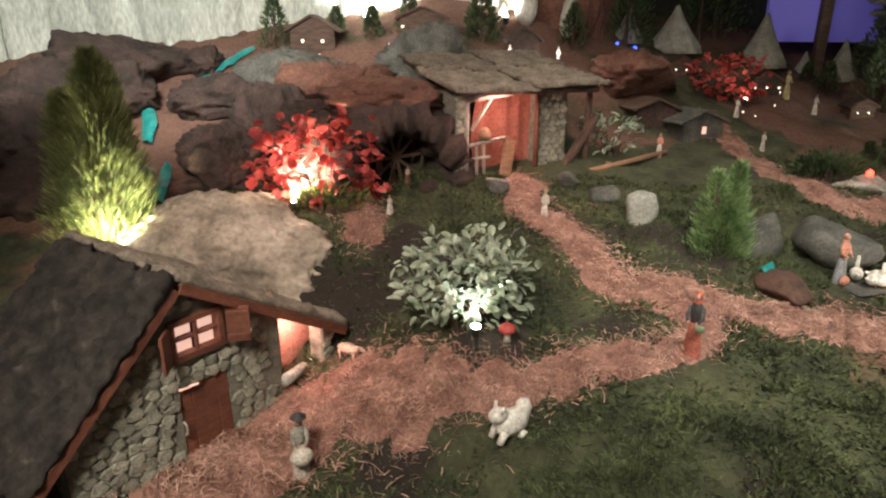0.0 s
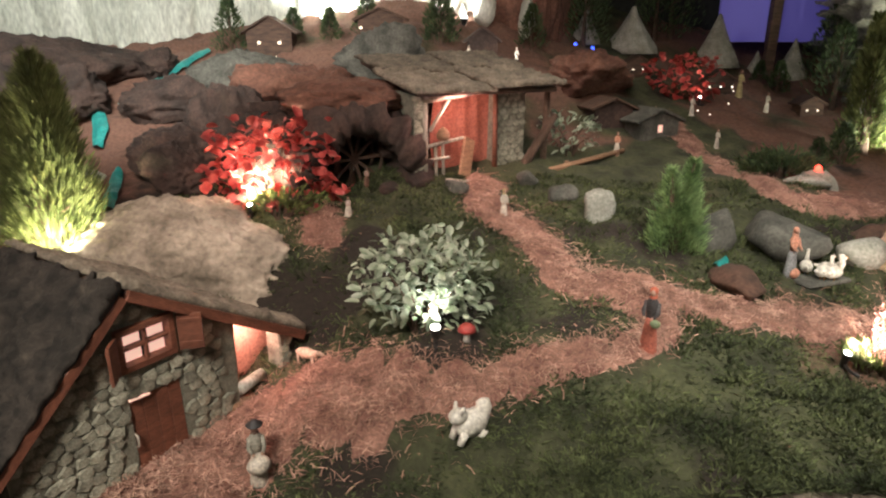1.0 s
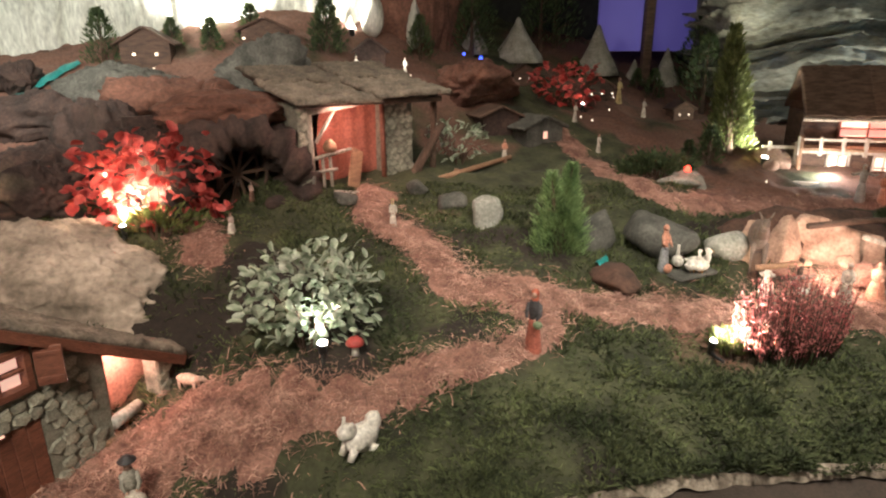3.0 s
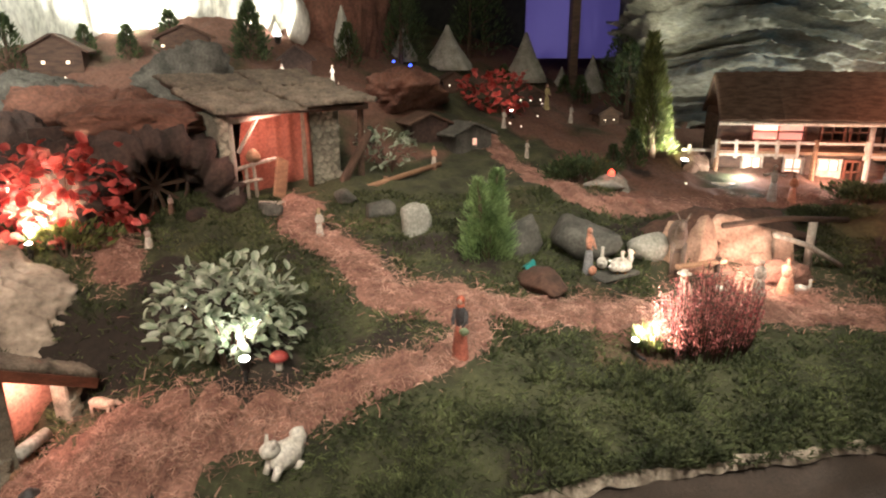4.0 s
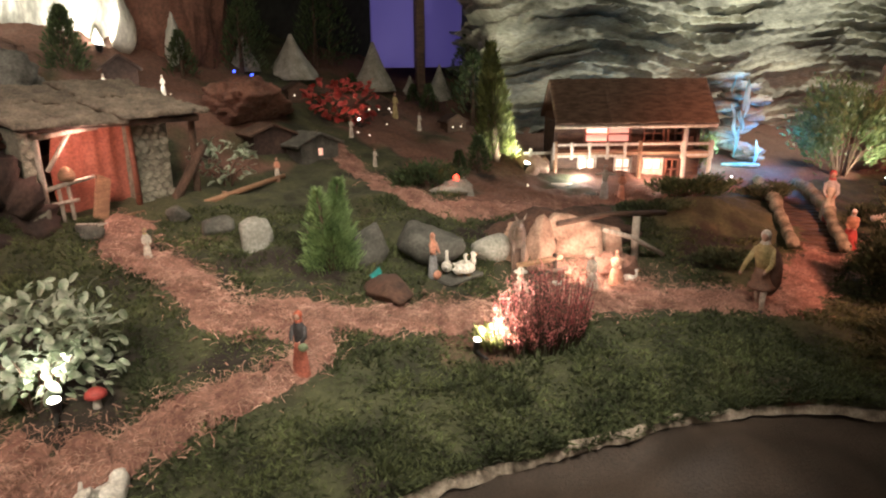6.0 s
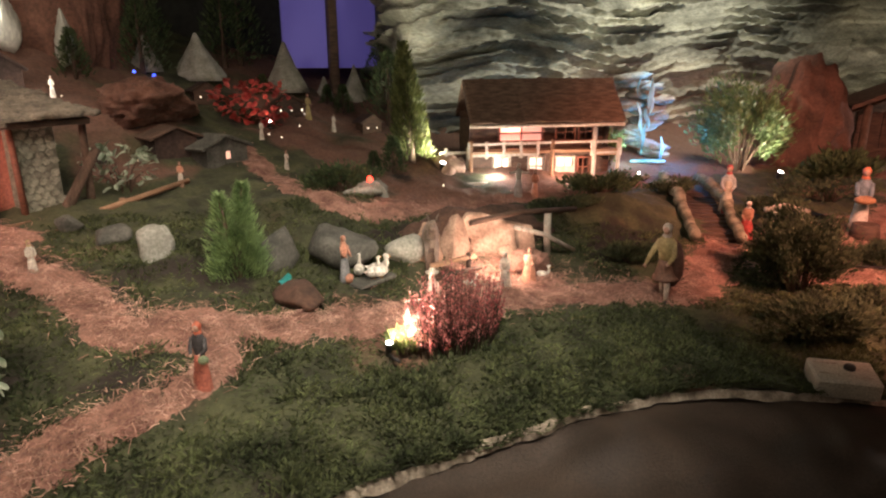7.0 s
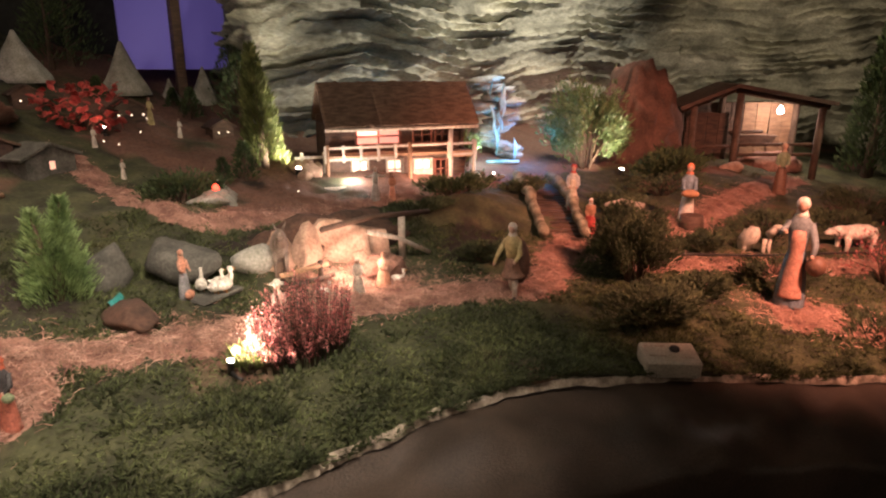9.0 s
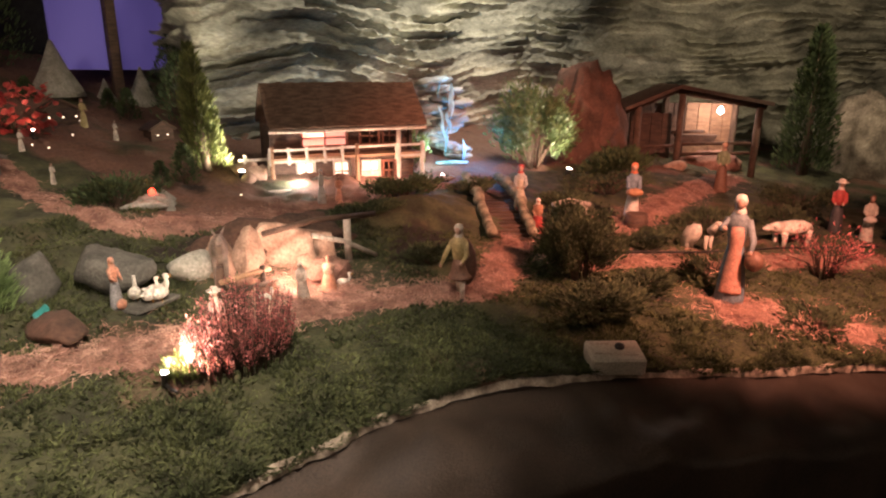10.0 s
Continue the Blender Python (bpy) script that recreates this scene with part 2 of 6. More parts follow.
    def blob(self, c, radii, material, amp=0.15, freq=2.0, seed=0, n=14, at=None, sharp=False, smooth=True, crag=0.0):
        """A lump with an uneven skin. sharp: faceted like stone."""
        rows, cols = n, 2 * n
        verts, faces = [(c[0], c[1], c[2] - radii[2])], []
        for i in range(1, rows):
            for k in range(cols):
                th, ph = math.pi * i / rows, math.tau * k / cols
                d = Vector((math.sin(th) * math.cos(ph), math.sin(th) * math.sin(ph), -math.cos(th)))
                q = d * freq + Vector((seed * 3.1, seed * 1.7, seed))
                s = noise.noise(q) + 0.5 * noise.noise(q * 2.3)
                if sharp:
                    s = 1.4 * (noise.voronoi(q)[0][0] - 0.45) + 0.35 * noise.noise(q * 4)
                if crag:
                    s += crag * (0.7 - abs(noise.noise(q * 1.9)) * 2.2 + 0.5 * (0.5 - abs(noise.noise(q * 4.1 + Vector((3, 1, 2))))) - 0.4 * abs(noise.noise(q * 8.7)))
                k2 = 1 + amp * s
                verts.append((c[0] + radii[0] * d.x * k2, c[1] + radii[1] * d.y * k2, c[2] + radii[2] * d.z * k2))
        verts.append((c[0], c[1], c[2] + radii[2]))
        top = len(verts) - 1
        for k in range(cols):
            faces.append((0, 1 + (k + 1) % cols, 1 + k))
            faces.append((top, 1 + (rows - 2) * cols + k, 1 + (rows - 2) * cols + (k + 1) % cols))
        for i in range(rows - 2):
            for k in range(cols):
                a, b = 1 + i * cols + k, 1 + i * cols + (k + 1) % cols
                faces.append((a, b, b + cols, a + cols))
        return self.add(verts, faces, material, smooth, at)

    def rock(self, c, radii, material, seed=0, n=22, cuts=12, extra=(), grain=0.03, at=None):
        """A stone broken along flat faces; extra: faces of its own as (normal, distance)."""
        rng = random.Random(seed)
        planes = [(Vector(q).normalized(), h) for q, h in extra]
        for _ in range(cuts):
            planes.append((Vector([rng.gauss(0, 1) for _ in range(3)]).normalized(), rng.uniform(0.62, 0.98)))
        rows, cols = n, 2 * n
        verts, faces = [], []
        for i in range(rows + 1):
            for k in range(cols):
                th, ph = math.pi * i / rows, math.tau * k / cols
                d = Vector((math.sin(th) * math.cos(ph), math.sin(th) * math.sin(ph), -math.cos(th)))
                near = [h / max(d.dot(q), 0.02) for q, h in planes]
                r = sum(min(v, 1.25) ** -34 for v in near) ** (-1 / 34) * 1.08
                o = d * 2 + Vector((seed * 2.3, seed * 1.1, seed))
                r *= 1 + grain * (noise.noise(o * 1.7) + 0.8 * (0.3 - abs(noise.noise(o * 3.6))) * 2 + 0.5 * noise.noise(o * 8) + 0.3 * noise.noise(o * 17))
                verts.append((c[0] + radii[0] * d.x * r, c[1] + radii[1] * d.y * r, c[2] + radii[2] * d.z * r))
        for i in range(rows):
            for k in range(cols):
                a, b = i * cols + k, i * cols + (k + 1) % cols
                faces.append((a, b, b + cols, a + cols))
        return self.add(verts, faces, material, n > 9, at)

    def thatch(self, length, run, thick, material, rough=0.012, seed=0, at=None, step=0.012):
        """A thick rough cover over a slope: x along the eave, y up the slope, ragged at its edges."""
        nx, ny = max(8, int(length / step)), max(8, int(run / step))
        verts, faces = [], []
        for top in (1, 0):
            for j in range(ny + 1):
                for i in range(nx + 1):
                    x, y = length * i / nx, run * j / ny
                    k = Vector((x * 9 + seed, y * 9, seed))
                    rim = min(i, nx - i, j, ny - j)
                    ex = rough * 0.3 * noise.noise(Vector((y * 30, seed, 1))) * (i in (0, nx))
                    ey = rough * 1.2 * noise.noise(Vector((x * 30, seed, 2))) * (j in (0, ny))
                    z = thick * (0.55 if rim == 0 else 0.9 if rim == 1 else 1) + rough * (0.9 * noise.noise(k) + 0.8 * (0.25 - abs(noise.noise(k * 2.7))) + 0.5 * noise.noise(k * 6.5))
                    verts.append((x + ex, y + ey, max(z, 0.002) if top else 0.0))
        m = (nx + 1) * (ny + 1)
        for j in range(ny):
            for i in range(nx):
                a = j * (nx + 1) + i
                faces += [(a, a + 1, a + nx + 2, a + nx + 1), (m + a + 1, m + a, m + a + nx + 1, m + a + nx + 2)]
        loop = [i for i in range(nx + 1)] + [j * (nx + 1) + nx for j in range(1, ny + 1)] + [ny * (nx + 1) + i for i in range(nx - 1, -1, -1)] + [j * (nx + 1) for j in range(ny - 1, 0, -1)]
        for a, b in zip(loop, loop[1:] + loop[:1]):
            faces.append((b, a, m + a, m + b))
        return self.add(verts, faces, material, True, at)

    def prism(self, outline, y0, y1, material, at=None):
        """An outline of (x, z) pairs made solid from y0 to y1."""
        n = len(outline)
        verts = [(x, y0, z) for x, z in outline] + [(x, y1, z) for x, z in outline]
        faces = [tuple(range(n)), tuple(range(2 * n - 1, n - 1, -1))] + [((i + 1) % n, i, i + n, (i + 1) % n + n) for i in range(n)]
        return self.add(verts, faces, material, False, at)

    def ring(self, x0, x1, z0, z1, w, y0, y1, material, at=None):
        """A frame of width w round an opening."""
        o = [(x0 - w, z0 - w), (x1 + w, z0 - w), (x1 + w, z1 + w), (x0 - w, z1 + w)]
        i = [(x0, z0), (x1, z0), (x1, z1), (x0, z1)]
        verts = [(x, y, z) for y in (y0, y1) for x, z in o + i]
        faces = []
        for k in range(4):
            n = (k + 1) % 4
            faces += [(k, n, 4 + n, 4 + k), (12 + k, 12 + n, 8 + n, 8 + k), (n, k, 8 + k, 8 + n), (4 + k, 4 + n, 12 + n, 12 + k)]
        return self.add(verts, faces, material, False, at)

    def mesh(self, name):
        me = bpy.data.meshes.new(name)
        me.from_pydata(self.v, [], self.f)
        for m in self.slots:
            me.materials.append(m)
        me.polygons.foreach_set("material_index", self.m)
        me.polygons.foreach_set("use_smooth", self.smooth)
        me.update()
        return me


def part(name, b, parent=None, label="", at=None):
    """One mesh object under a thing or a part; b: a Build or a mesh."""
    ob = new(name, b.mesh(name) if isinstance(b, Build) else b)
    if at is not None:
        ob.matrix_basis = at
    if parent:
        ob.parent = parent
    return tagged(ob, label)


def thing(name, at, label, category, group="", kind=""):
    ob = new(name)
    ob.empty_display_size = 0.05
    ob.matrix_basis = at
    return tagged(ob, label, category, group, kind)


def solid(name, b, at, label, category, group="", kind=""):
    """A thing that is one mesh."""
    ob = new(name, b.mesh(name))
    ob.matrix_basis = at
    return tagged(ob, label, category, group, kind)




def relief(x, y):
    """Small lumps of the moss and earth."""
    p = Vector((x, y, 0.3))
    return 0.02 * noise.noise(p * 4.3) + 0.036 * (0.22 - abs(noise.noise(p * 7))) + 0.013 * (0.2 - abs(noise.noise(p * 17))) + 0.008 * noise.noise(p * 34)


# centres and radii of dark ground, set where shade falls
SHADE_EARTH = [(-0.3, 1.8, 0.2, 0.17), (0.32, 1.67, 0.2, 0.1), (0.12, 1.55, 0.16, 0.07), (-0.05, 2.02, 0.2, 0.17), (0.72, 2.06, 0.17, 0.14), (-0.2, 1.3, 0.2, 0.08), (-0.85, 2.3, 0.3, 0.2), (1.62, 2.12, 0.2, 0.09), (2.6, 1.75, 0.25, 0.16)]


def shade_earth(x, y):
    """Dark patches: bare earth and painted-in shade beside boulder and bush."""
    a = sum(bell(x, y, *q) for q in SHADE_EARTH)
    return sm((a + 0.9 * noise.noise(Vector((x * 5, y * 5, 11))) + 0.35 * noise.noise(Vector((x * 19, y * 19, 6))) - 0.42) / 0.35)


def land(x, y):
    return ground(x, y) + relief(x, y)


def stand(x, y, turn=0.0, sink=0.004):
    """The pose of a thing that stands on the landscape at x, y."""
    return pose(x, y, land(x, y) - sink, 0, 0, turn)


# ---- paths of wood shavings: points and half widths ----
TRACKS = [
    ("main", 0.094, [(0.34, 2.52), (0.3, 2.27), (0.42, 2.1), (0.48, 1.94), (0.54, 1.8), (0.68, 1.78), (0.8, 1.71), (1.0, 1.66), (1.23, 1.58), (1.5, 1.56), (1.76, 1.53), (2.04, 1.45), (2.36, 1.28), (2.74, 1.42), (3.02, 1.52)]),
    ("fork", 0.07, [(0.78, 1.7), (0.7, 1.56), (0.58, 1.49), (0.41, 1.48), (0.2, 1.43), (0.02, 1.46), (-0.14, 1.5), (-0.3, 1.52)]),
    ("porch", 0.15, [(0.0, 1.44), (-0.16, 1.5), (-0.3, 1.5), (-0.42, 1.4), (-0.56, 1.27), (-0.7, 1.17)]),
    ("upper", 0.08, [(1.36, 3.3), (1.39, 3.04), (1.43, 2.72), (1.46, 2.36), (1.62, 2.3), (1.93, 2.36), (2.3, 2.4), (2.6, 2.4), (2.9, 2.35), (3.2, 2.3)]),
    ("hollow", 0.08, [(-0.31, 2.24), (-0.28, 2.12), (-0.27, 1.99)]),
    ("yard", 0.2, [(1.62, 1.74), (1.85, 1.72), (2.05, 1.7)]),
    ("right", 0.1, [(2.9, 1.28), (3.04, 1.16), (3.45, 0.88), (4.02, 0.49), (4.6, 0.1)]),
    ("rim", 0.16, [(3.05, 0.6), (3.2, 0.36), (3.36, 0.05)]),
    ("stable", 0.14, [(3.3, 1.4), (3.82, 1.28), (4.4, 1.32), (5.0, 1.34), (6.0, 1.3)]),
]
SEGMENTS = [(a, b, w) for _, w, pts in TRACKS for a, b in zip(pts, pts[1:])]
SEG = np.array([(*a, *b, w) for a, b, w in SEGMENTS])


def track(x, y):
    """How far x, y lies inside a path: 1 on it, 0 off it."""
    ax, ay, bx, by, w = SEG.T
    dx, dy = bx - ax, by - ay
    k = np.clip(((x - ax) * dx + (y - ay) * dy) / (dx * dx + dy * dy), 0, 1)
    d = np.hypot(x - ax - k * dx, y - ay - k * dy) + 0.03 * noise.noise(Vector((x * 8, y * 8, 2))) + 0.012 * noise.noise(Vector((x * 30, y * 30, 5)))
    return float(np.max(np.clip((w - d) / 0.02, 0, 1)))


def red_soil(x, y):
    """Bare reddish earth: the upper village, the back slope and the right side."""
    a = sm((y - 2.75) / 0.3) * sm((1.3 - x) / 0.5) + 0.9 * sm((x - 1.5) / 0.3) * sm((y - 2.15) / 0.2) + sm((x - 3.4) / 0.5) * 0.25 + sm((-0.75 - x) / 0.2) * sm((y - 1.9) / 0.2)
    return a + 0.9 * noise.noise(Vector((x * 3, y * 3, 7))) + 0.3 * noise.noise(Vector((x * 12, y * 12, 3)))


def landscape():
    nx, ny = 560, 210
    x0, x1, back = -3.3, 9.0, 5.2
    xs = [x0 + (x1 - x0) * i / (nx - 1) for i in range(nx)]
    verts, faces, soil, black = [], [], [], []
    for j in range(ny):
        v = (j / (ny - 1)) ** 1.35
        for x in xs:
            e = edge(x)
            y = e + v * (back - e)
            z = land(x, y)
            verts.append((x, y, z if j else z - 0.02))
            soil.append(sm((red_soil(x, y) - 0.3) / 0.5))
            black.append(shade_earth(x, y))
    for j in range(ny - 1):
        for i in range(nx - 1):
            a = j * nx + i
            faces.append((a, a + 1, a + 1 + nx, a + nx))
    b = Build()
    b.add(verts, faces, MOSS, True)
    ob = solid("ground", b, Matrix(), "mossy landscape turning to reddish earth uphill", "ground", kind="structure")
    ob.data.attributes.new("soil", "FLOAT", "POINT").data.foreach_set("value", soil)
    ob.data.attributes.new("shade_earth", "FLOAT", "POINT").data.foreach_set("value", black)
    # bare earth shows where the soil share is high
    n, l = MOSS.node_tree.nodes, MOSS.node_tree.links
    hsv = next(x for x in n if x.type == "HUE_SAT")
    at, mix, tex, ramp = n.new("ShaderNodeAttribute"), n.new("ShaderNodeMix"), n.new("ShaderNodeTexNoise"), n.new("ShaderNodeValToRGB")
    at.attribute_name, mix.data_type, tex.inputs["Scale"].default_value = "soil", "RGBA", 9
    ramp.color_ramp.elements[0].color, ramp.color_ramp.elements[1].color = (0.1, 0.05, 0.034, 1), (0.22, 0.115, 0.08, 1)
    old = hsv.inputs["Color"].links[0].from_socket
    l.new(tex.outputs["Fac"], ramp.inputs["Fac"])
    l.new(at.outputs["Fac"], mix.inputs[0]), l.new(old, mix.inputs[6]), l.new(ramp.outputs["Color"], mix.inputs[7])
    # near-black mixed into the moss stands for shade as well as bare earth
    at2, mix2 = n.new("ShaderNodeAttribute"), n.new("ShaderNodeMix")
    at2.attribute_name, mix2.data_type = "shade_earth", "RGBA"
    mix2.inputs[7].default_value = (0.022, 0.016, 0.011, 1)
    l.new(at2.outputs["Fac"], mix2.inputs[0]), l.new(mix.outputs[2], mix2.inputs[6])
    l.new(mix2.outputs[2], hsv.inputs["Color"])


landscape()


def ribbon(name, w, pts):
    """One path: a low, ragged bed of shavings that dips into the moss at its sides."""
    p = [Vector(q) for q in pts]
    p = [2 * p[0] - p[1]] + p + [2 * p[-1] - p[-2]]
    line = []
    for i in range(1, len(p) - 2):
        steps = max(4, int((p[i + 1] - p[i]).length / 0.012))
        for k in range(steps):
            u = k / steps
            line.append(0.5 * (2 * p[i] + (p[i + 1] - p[i - 1]) * u + (2 * p[i - 1] - 5 * p[i] + 4 * p[i + 1] - p[i + 2]) * u * u + (3 * p[i] - p[i - 1] - 3 * p[i + 1] + p[i + 2]) * u ** 3))
    line.append(p[-2])
    m = max(13, int(2 * w / 0.012))
    verts, faces = [], []
    for i, c in enumerate(line):
        d = (line[min(i + 3, len(line) - 1)] - line[max(i - 3, 0)]).normalized()
        s = Vector((-d.y, d.x))
        end = min(1.0, 0.35 + 6 * min(i, len(line) - 1 - i) * 0.012 / w)
        for j in range(m):
            v = 2 * j / (m - 1) - 1
            side = 3.0 if v > 0 else 7.0
            wide = w * end * (1.05 + 0.42 * noise.noise(Vector((c.x * 6, c.y * 6, side))) + 0.16 * noise.noise(Vector((c.x * 26, c.y * 26, side))))
            q = c + s * v * wide
            up = 0.017 * (1 - abs(v) ** 3) - 0.008 + 0.011 * noise.noise(Vector((q.x * 17, q.y * 17, 4))) + 0.006 * noise.noise(Vector((q.x * 38, q.y * 38, 1))) + 0.004 * noise.noise(Vector((q.x * 90, q.y * 90, 2)))
            verts.append((q.x, q.y, land(q.x, q.y) + up))
    for i in range(len(line) - 1):
        for j in range(m - 1):
            a = i * m + j
            faces.append((a, a + m, a + m + 1, a + 1))
    b = Build()
    b.add(verts, faces, SHAVINGS, True)
    return solid("shavings_path", b, Matrix(), "footpath strewn with reddish wood shavings", "path", kind="structure")


for name, w, pts in TRACKS:
    ribbon(name, w, pts)


def blades():
    """Moss cushions: short fuzzy sprigs in tufts, with longer stalks here and there, joined."""
    rng = random.Random(3)
    b = Build()
    verts, faces = [], []
    count = 0
    while count < 60000:
        x = rng.uniform(-0.9, 3.4) if rng.random() < 0.82 else rng.uniform(3.0, 5.6)
        y = edge(x) + rng.random() ** 1.4 * 1.5
        if y > 2.6 or track(x, y) > 0.4 or (red_soil(x, y) > 0.6 and y > 1.9) or rng.random() < 0.75 * shade_earth(x, y):
            count += 0.3
            continue
        clump = noise.noise(Vector((x * 6, y * 6, 4))) + 0.6 * noise.noise(Vector((x * 17, y * 17, 1)))
        if clump < rng.uniform(-1.1, 0.0):
            count += 0.25
            continue
        count += 1
        tall = 1.1 + max(-0.6, 1.2 * clump)
        for _ in range(4):
            px, py = x + rng.gauss(0, 0.006), y + rng.gauss(0, 0.006)
            z = land(px, py) - 0.004
            stalk = rng.random() < 0.012
            h, a = rng.uniform(0.004, 0.015) * tall * (2.6 if stalk else 1), rng.uniform(0, math.tau)
            lx, ly = rng.gauss(0, 0.01) + (px - x), rng.gauss(0, 0.01) + (py - y)
            w = rng.uniform(0.0018, 0.0042) * (0.3 if stalk else 1)
            cx, cy = w * math.cos(a), w * math.sin(a)
            k = len(verts)
            verts += [(px - cx, py - cy, z), (px + cx, py + cy, z), (px + lx + 0.5 * cx, py + ly + 0.5 * cy, z + h), (px + lx - 0.5 * cx, py + ly - 0.5 * cy, z + 0.9 * h)]
            faces.append((k, k + 1, k + 2, k + 3))
    b.add(verts, faces, BLADES)
    solid("moss_tufts", b, Matrix(), "short fuzzy olive-green moss cushions covering the slope", "moss", kind="stuff")


def straws():
    """Loose shavings on the paths, joined."""
    rng = random.Random(5)
    b = Build()
    verts, faces = [], []
    for a, c, w in SEGMENTS:
        far = 0.5 * (a[1] + c[1]) > 2.2 or a[0] > 3.6
        for _ in range(int(math.dist(a, c) * w * (12000 if far else 46000))):
            k = rng.random()
            x = a[0] + k * (c[0] - a[0]) + rng.gauss(0, 0.56 * w)
            y = a[1] + k * (c[1] - a[1]) + rng.gauss(0, 0.56 * w)
            if y < edge(x) + 0.02:
                continue
            z = land(x, y) + 0.008
            l, t, up = rng.uniform(0.004, 0.018) * (1 if rng.random() < 0.9 else 1.7), rng.uniform(0, math.tau), rng.uniform(-0.25, 0.35)
            d = Vector((math.cos(t), math.sin(t), up)) * l
            s = Vector((-math.sin(t), math.cos(t), rng.uniform(-0.6, 0.6))) * rng.uniform(0.0005, 0.0013)
            bow = Vector((0, 0, rng.uniform(0, 0.005)))
            p = Vector((x, y, z + rng.uniform(0, 0.012)))
            i = len(verts)
            verts += [p - d - s, p - d + s, p + s + bow, p - s + bow, p + d + s, p + d - s]
            faces += [(i, i + 1, i + 2, i + 3), (i + 3, i + 2, i + 4, i + 5)]
    b.add(verts, faces, STRAW)
    solid("loose_shavings", b, Matrix(), "loose curled pinkish wood shavings strewn on the paths", "wood shavings", kind="stuff")


# ---- cloth skirt in front of the landscape ----
def cloth():
    b = Build()
    verts, faces = [], []
    n, rows = 420, 34
    for i in range(n):
        x = -2.2 + 6.6 * i / (n - 1)
        d = Vector((1, (edge(x + 0.02) - edge(x - 0.02)) / 0.04))
        out = Vector((d.y, -1)).normalized()
        z0 = ground(x, edge(x))
        for j in range(rows):
            v = j / (rows - 1)
            run = min(v, 0.55) / 0.55 * 0.42
            fall = max(0.0, v - 0.5) / 0.5
            px, py = x + out.x * run, edge(x) + 0.012 + out.y * run
            p = Vector((px, py, 0))
            fold = 0.034 * noise.noise(Vector((px * 3 + py, py * 9, 1))) + 0.022 * noise.noise(Vector((px * 7 - py * 5, py * 9, 4)))
            z = z0 - 0.035 - 0.05 * v + fold * min(1, 5 * v + 0.2) - fall ** 1.6 * (z0 - 0.1)
            verts.append((px, py - 0.03 * fall * math.sin(x * 22 + 2 * noise.noise(p * 2)), max(z, 0.004)))
    for i in range(n - 1):
        for j in range(rows - 1):
            a = i * rows + j
            faces.append((a, a + rows, a + rows + 1, a + 1))
    b.add(verts, faces, CLOTH, True)
    solid("table_skirt", b, Matrix(), "wrinkled dark brown cloth draped in front of the display", "cloth")
    r = Build()
    verts, faces = [], []
    n, m = 520, 9
    for i in range(n):
        x = -0.1 + 3.6 * i / (n - 1)
        k = Vector((x * 7, 0, 3))
        wide = max(0.008, 0.016 + 0.02 * max(0.0, noise.noise(k * 0.6)) + 0.008 * noise.noise(k * 3))
        for j in range(m):
            v = j / (m - 1)
            y = edge(x) + 0.012 - wide * v * 1.3 + 0.006 * noise.noise(Vector((x * 16, v * 2, 1)))
            z = ground(x, edge(x)) - 0.008 - 0.022 * v + 0.012 * math.sin(math.pi * v) + 0.008 * noise.noise(Vector((x * 9, v * 3, 6))) + 0.003 * noise.noise(Vector((x * 40, v * 6, 2)))
            verts.append((x, y, z))
    for i in range(n - 1):
        for j in range(m - 1):
            a = i * m + j
            faces.append((a, a + m, a + m + 1, a + 1))
    r.add(verts, faces, RIM, True)
    solid("paper_rim", r, Matrix(), "torn pale packing paper rim along the moss", "paper edge")


cloth()


# ---- room ----
def slab(name, c, size, material, label, category):
    b = Build()
    b.box((0, 0, 0), size, material, bevel=0.02)
    return solid(name, b, pose(*c), label, category, kind="structure")


FLOORING = mat("hall_floor", (0.1, 0.075, 0.055), (0.16, 0.12, 0.09), 3, 0.5, 0.2, 12)
HALL = mat("hall_paint", (0.22, 0.18, 0.13), (0.3, 0.25, 0.19), 2, 0.9, 0.2, 20)
slab("floor", (3.0, 1.0, -0.05), (13.6, 9.6, 0.1), FLOORING, "dim brown hall floor", "floor")
slab("ceiling", (3.0, 1.0, 2.85), (13.6, 9.6, 0.1), NIGHT, "dark hall ceiling", "ceiling")
slab("wall_south", (3.0, -3.2, 1.4), (13.6, 0.12, 2.8), HALL, "dim beige hall wall", "wall")
slab("wall_west", (-3.5, 1.2, 1.4), (0.12, 8.8, 2.8), HALL, "dim beige hall wall", "wall")
slab("wall_east", (9.5, 1.2, 1.4), (0.12, 8.8, 2.8), HALL, "dim beige hall wall", "wall")
slab("wall_north", (3.0, 5.45, 1.4), (13.6, 0.12, 2.8), NIGHT, "dark wall behind the display", "wall")


